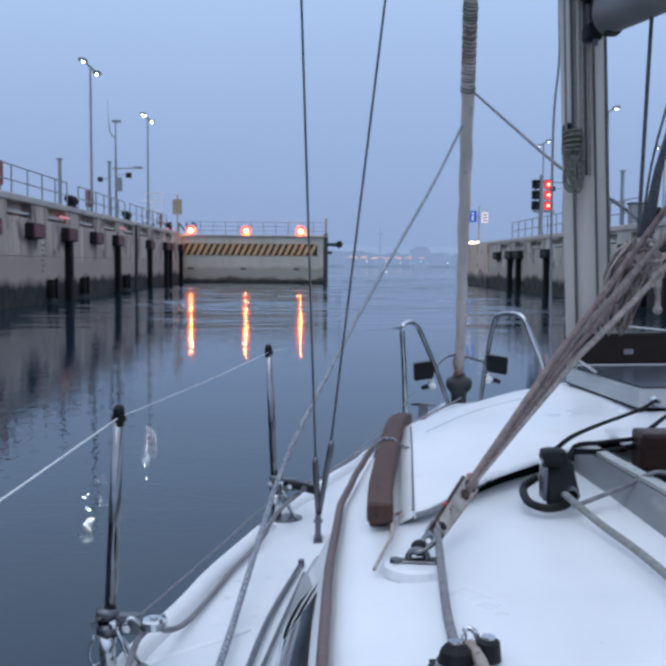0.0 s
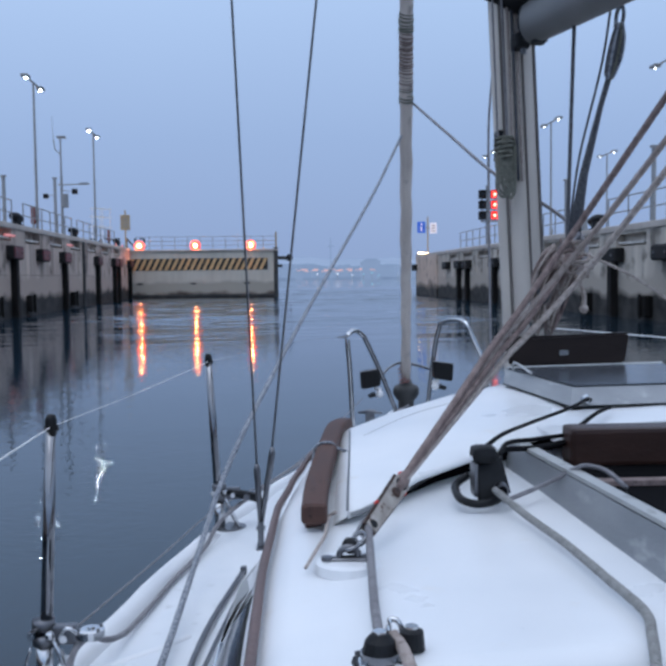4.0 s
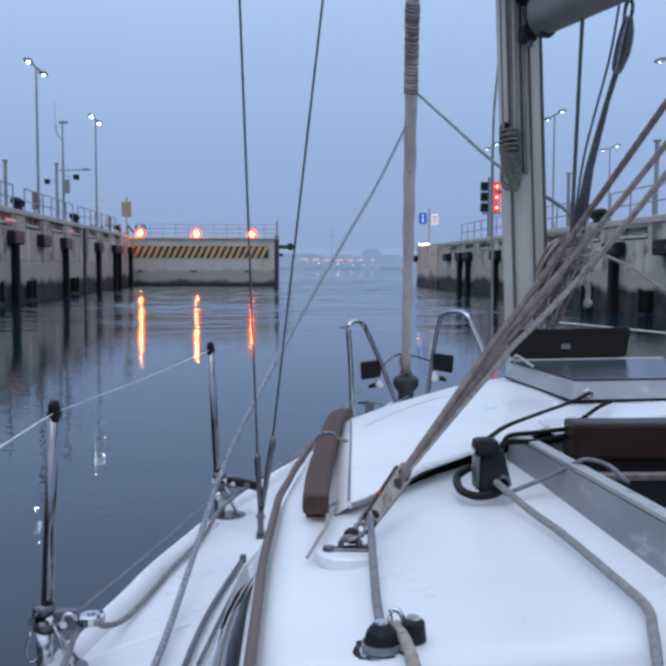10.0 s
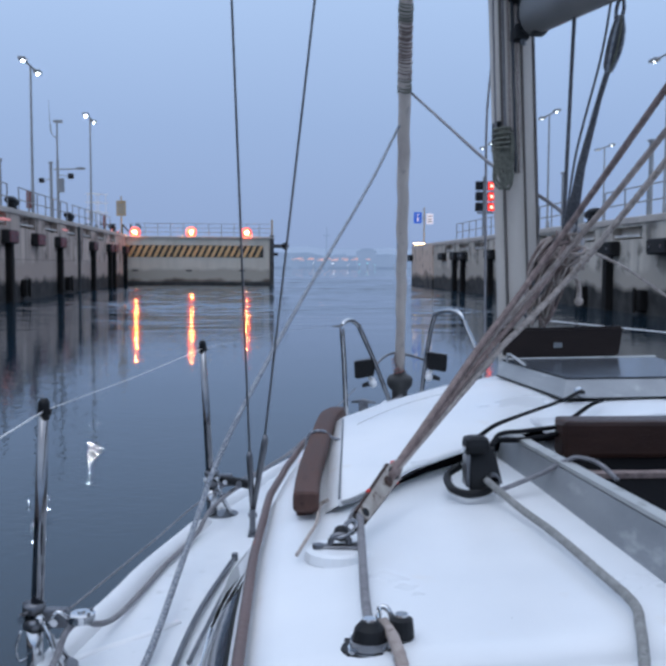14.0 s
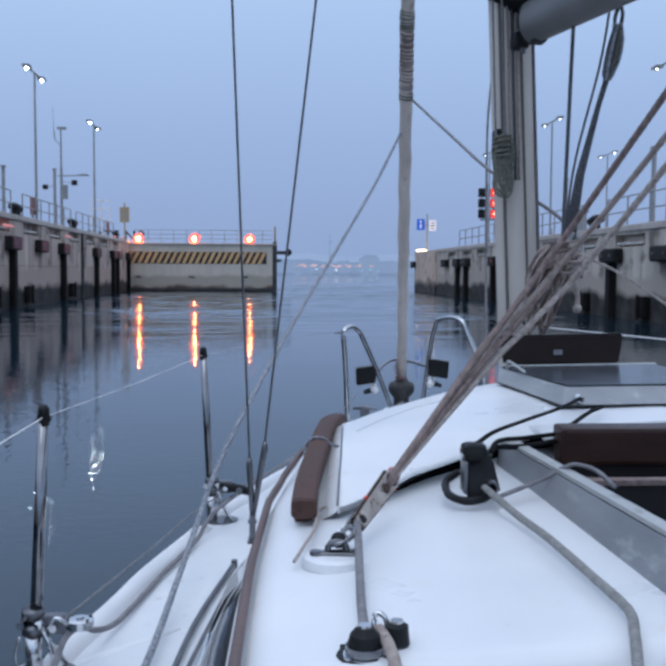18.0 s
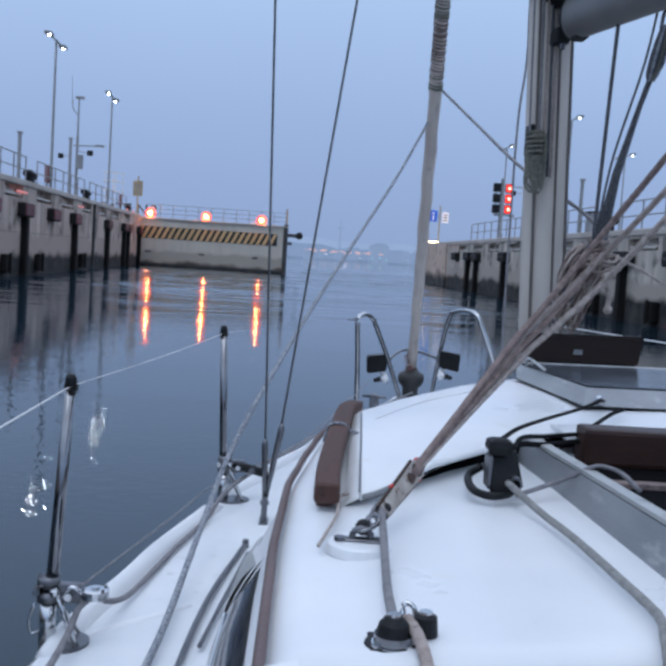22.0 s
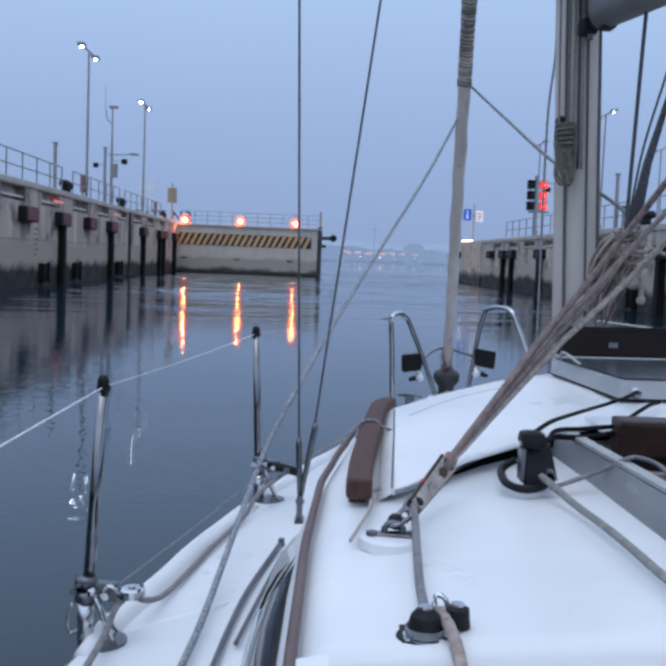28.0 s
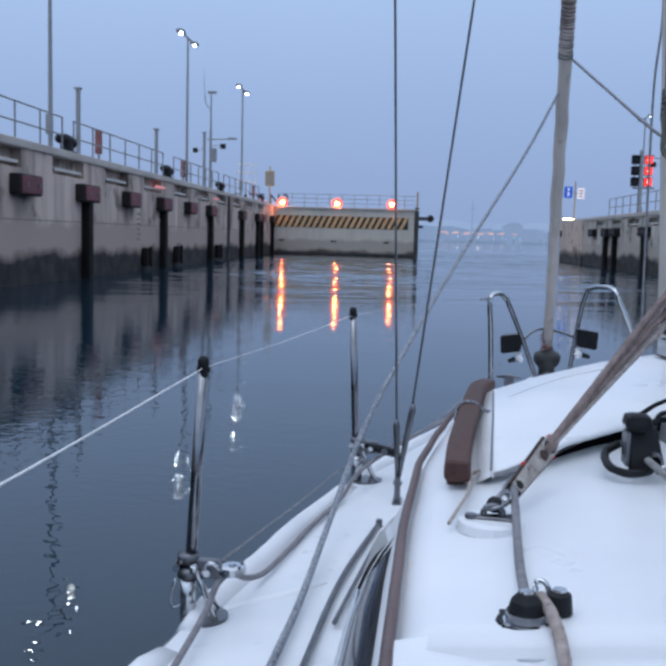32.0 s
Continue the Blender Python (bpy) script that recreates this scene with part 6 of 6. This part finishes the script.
part("raised_pad", tube(bmesh.new(), [(-0.565, 1.30, 1.42), (-0.565, 1.30, 1.436), (-0.565, 1.30, 1.441)], 0.09, 24, [0.10, 0.085, 0.07]), GEL, cc, "white moulded pad", smooth=True)
part("cam", tube(bmesh.new(), [(-0.574, 1.30, 1.464), (-0.574, 1.30, 1.482), (-0.574, 1.30, 1.494)], 0.03, 16, [0.029, 0.024, 0.014]), BLACK, cc, smooth=False)
part("cam_cap", tube(bmesh.new(), [(-0.574, 1.30, 1.493), (-0.574, 1.30, 1.499)], 0.011, 12), STEEL, cc)
part("cam", tube(bmesh.new(), [(-0.520, 1.325, 1.455), (-0.520, 1.325, 1.487), (-0.520, 1.325, 1.492)], 0.026, 16, [0.022, 0.019, 0.011]), BLACK, cc, smooth=False)
part("cam_cap", tube(bmesh.new(), [(-0.520, 1.325, 1.491), (-0.520, 1.325, 1.496)], 0.011, 12), STEEL, cc)
part("spring", tube(bmesh.new(), glide([(-0.556, 1.34, 1.475), (-0.552, 1.35, 1.498), (-0.538, 1.345, 1.494), (-0.533, 1.34, 1.475)], 4), 0.005, 8), STEEL, cc, smooth=True)
cc.scale = (0.9, 0.9, 0.84)
rope("cleat_line", [(-0.549, 1.81, 1.504), (-0.552, 1.74, 1.487), (-0.565, 1.5, 1.462), (-0.572, 1.36, 1.472), (-0.574, 1.315, 1.480)], 0.0075, ROPE, "worn line running down to the cam cleat")
rope("cleat_tail", [(-0.552, 1.33, 1.472), (-0.541, 1.28, 1.466), (-0.537, 1.2, 1.452), (-0.54, 1.1, 1.41), (-0.54, 1.0, 1.30)], 0.009, ROPEC, "line leaving the cam cleat to the cockpit")

# rope clutch with its lever and control lines
ct = thing("rope_clutch", (-0.265, 2.05, 1.48), "black rope clutch with a lever and a pale line through it", "rope clutch")
bm = bmesh.new()
prism(bm, [(-0.315, 2.03, 1.485), (-0.215, 2.06, 1.495), (-0.235, 2.10, 1.60), (-0.312, 2.085, 1.60)], (0.01, 0.06, 0.0))
bmesh.ops.bevel(bm, geom=list(bm.edges), offset=0.008, segments=2, affect="EDGES")
part("body", bm, BLACK, ct)
part("lever", box(-0.322, -0.252, 2.05, 2.13, 1.585, 1.632, bev=0.021), BLACK, ct)
part("side_plate", box(-0.322, -0.312, 2.035, 2.10, 1.50, 1.59, bev=0.003), DULL, ct)
part("ring_bezel", tube(bmesh.new(), [(-0.252, 2.035, 1.523), (-0.252, 2.015, 1.52)], 0.02, 16), DULL, ct)
part("throat", tube(bmesh.new(), [(-0.252, 2.02, 1.521), (-0.252, 2.012, 1.52)], 0.0145, 12), INSIDE, ct)
part("screw", rod((-0.323, 2.06, 1.60), (-0.33, 2.06, 1.60), 0.008, 8), STEEL, ct)
part("bail", tube(bmesh.new(), glide([(-0.315, 2.162, 1.535), (-0.354, 2.148, 1.51), (-0.36, 2.057, 1.495), (-0.328, 2.006, 1.49), (-0.282, 2.01, 1.493), (-0.256, 2.032, 1.498)], 5), 0.0115, 8), BLACK, ct, smooth=True)
ct.scale = (0.82, 0.82, 0.82)
ct.location = (-0.247, 2.045, 1.485)
rope("clutch_line", [(-0.252, 2.02, 1.521), (-0.215, 1.87, 1.498), (-0.193, 1.70, 1.495), (-0.178, 1.495, 1.491), (-0.170, 1.356, 1.487), (-0.192, 1.27, 1.484), (-0.222, 1.178, 1.478), (-0.25, 1.08, 1.42)], 0.0078, ROPEL, "pale grey control line led aft over the roof")
rope("loose_line", [(-0.235, 2.0, 1.50), (-0.207, 2.025, 1.502), (-0.113, 2.072, 1.524), (-0.066, 2.052, 1.556), (-0.035, 2.05, 1.564), (-0.006, 2.0, 1.56), (0.010, 1.93, 1.54)], 0.0055, ROPE, "thin grey line looped over the hatch rail")
rope("black_line", [(-0.25, 2.12, 1.60), (-0.18, 2.25, 1.605), (-0.05, 2.5, 1.59), (0.12, 2.70, 1.60), (0.222, 2.855, 1.605)], 0.0055, CANVAS, "thin black lashing line", k=8)
rope("black_line", [(-0.22, 2.12, 1.575), (-0.163, 2.278, 1.577), (-0.078, 2.358, 1.57), (0.012, 2.40, 1.572)], 0.006, CANVAS, "black shock cord behind the clutch")
rope("black_line", [(-0.22, 2.12, 1.565), (-0.174, 2.276, 1.56), (-0.09, 2.33, 1.553), (0.012, 2.38, 1.558)], 0.007, CANVAS, "black shock cord behind the clutch")
rope("black_line", [(0.095, 2.522, 1.577), (0.194, 2.676, 1.588), (0.268, 2.783, 1.588)], 0.006, CANVAS, "black strap by the hatch")

# sheets and furling line
rope("jib_sheet", [(0.03, 6.06, 2.90), (-0.19, 5.6, 2.5), (-0.428, 5.0, 2.128), (-0.65, 4.2, 1.80), (-0.841, 3.4, 1.50), (-0.93, 3.05, 1.33), (-0.968, 2.85, 1.22), (-0.99, 2.5, 1.15), (-1.003, 2.11, 1.115), (-1.02, 1.6, 1.11), (-1.0, 0.9, 1.12)], 0.0085, ROPEW, "pale braided port sheet led aft along the deck")
rope("jib_sheet", [(0.085, 5.93, 3.075), (0.165, 5.1, 2.76), (0.232, 4.2, 2.44), (0.38, 3.72, 2.23), (0.42, 3.5, 2.10), (0.352, 3.4, 1.985)], 0.0075, ROPE, "grey starboard sheet passing round the mast")
rope("furling_line", [(-1.158, 2.085, 1.197), (-1.147, 2.21, 1.134), (-1.126, 2.34, 1.1), (-1.098, 2.524, 1.092), (-1.061, 2.766, 1.091), (-1.017, 2.969, 1.094), (-0.992, 3.091, 1.1), (-0.90, 3.38, 1.165), (-0.5, 5.0, 1.08), (0.2, 7.2, 0.985)], 0.0075, ROPE, "grey furling line led along the side deck")
rope("furling_line", [(-1.16, 2.08, 1.197), (-1.19, 2.07, 1.165), (-1.20, 2.0, 1.125), (-1.205, 1.7, 1.11), (-1.2, 1.2, 1.11), (-1.2, 0.5, 1.12)], 0.0075, ROPE, "grey furling line led aft along the side deck")
rope("spare_halyard", [(0.34, 4.8, 3.9), (0.338, 4.8, 3.37), (0.346, 4.8, 3.05), (0.325, 4.8, 2.73), (0.328, 4.8, 2.12), (0.335, 4.78, 1.24)], 0.006, ROPE, "thin grey halyard hanging before the mast")
rope("guard_line", [(0.10, 2.52, 2.05), (0.24, 2.55, 1.99), (0.42, 2.62, 1.89), (0.75, 2.8, 1.72), (1.1, 3.0, 1.6), (1.35, 3.3, 1.68)], 0.0042, ROPET, "thin pale line from the coil to the starboard rail")
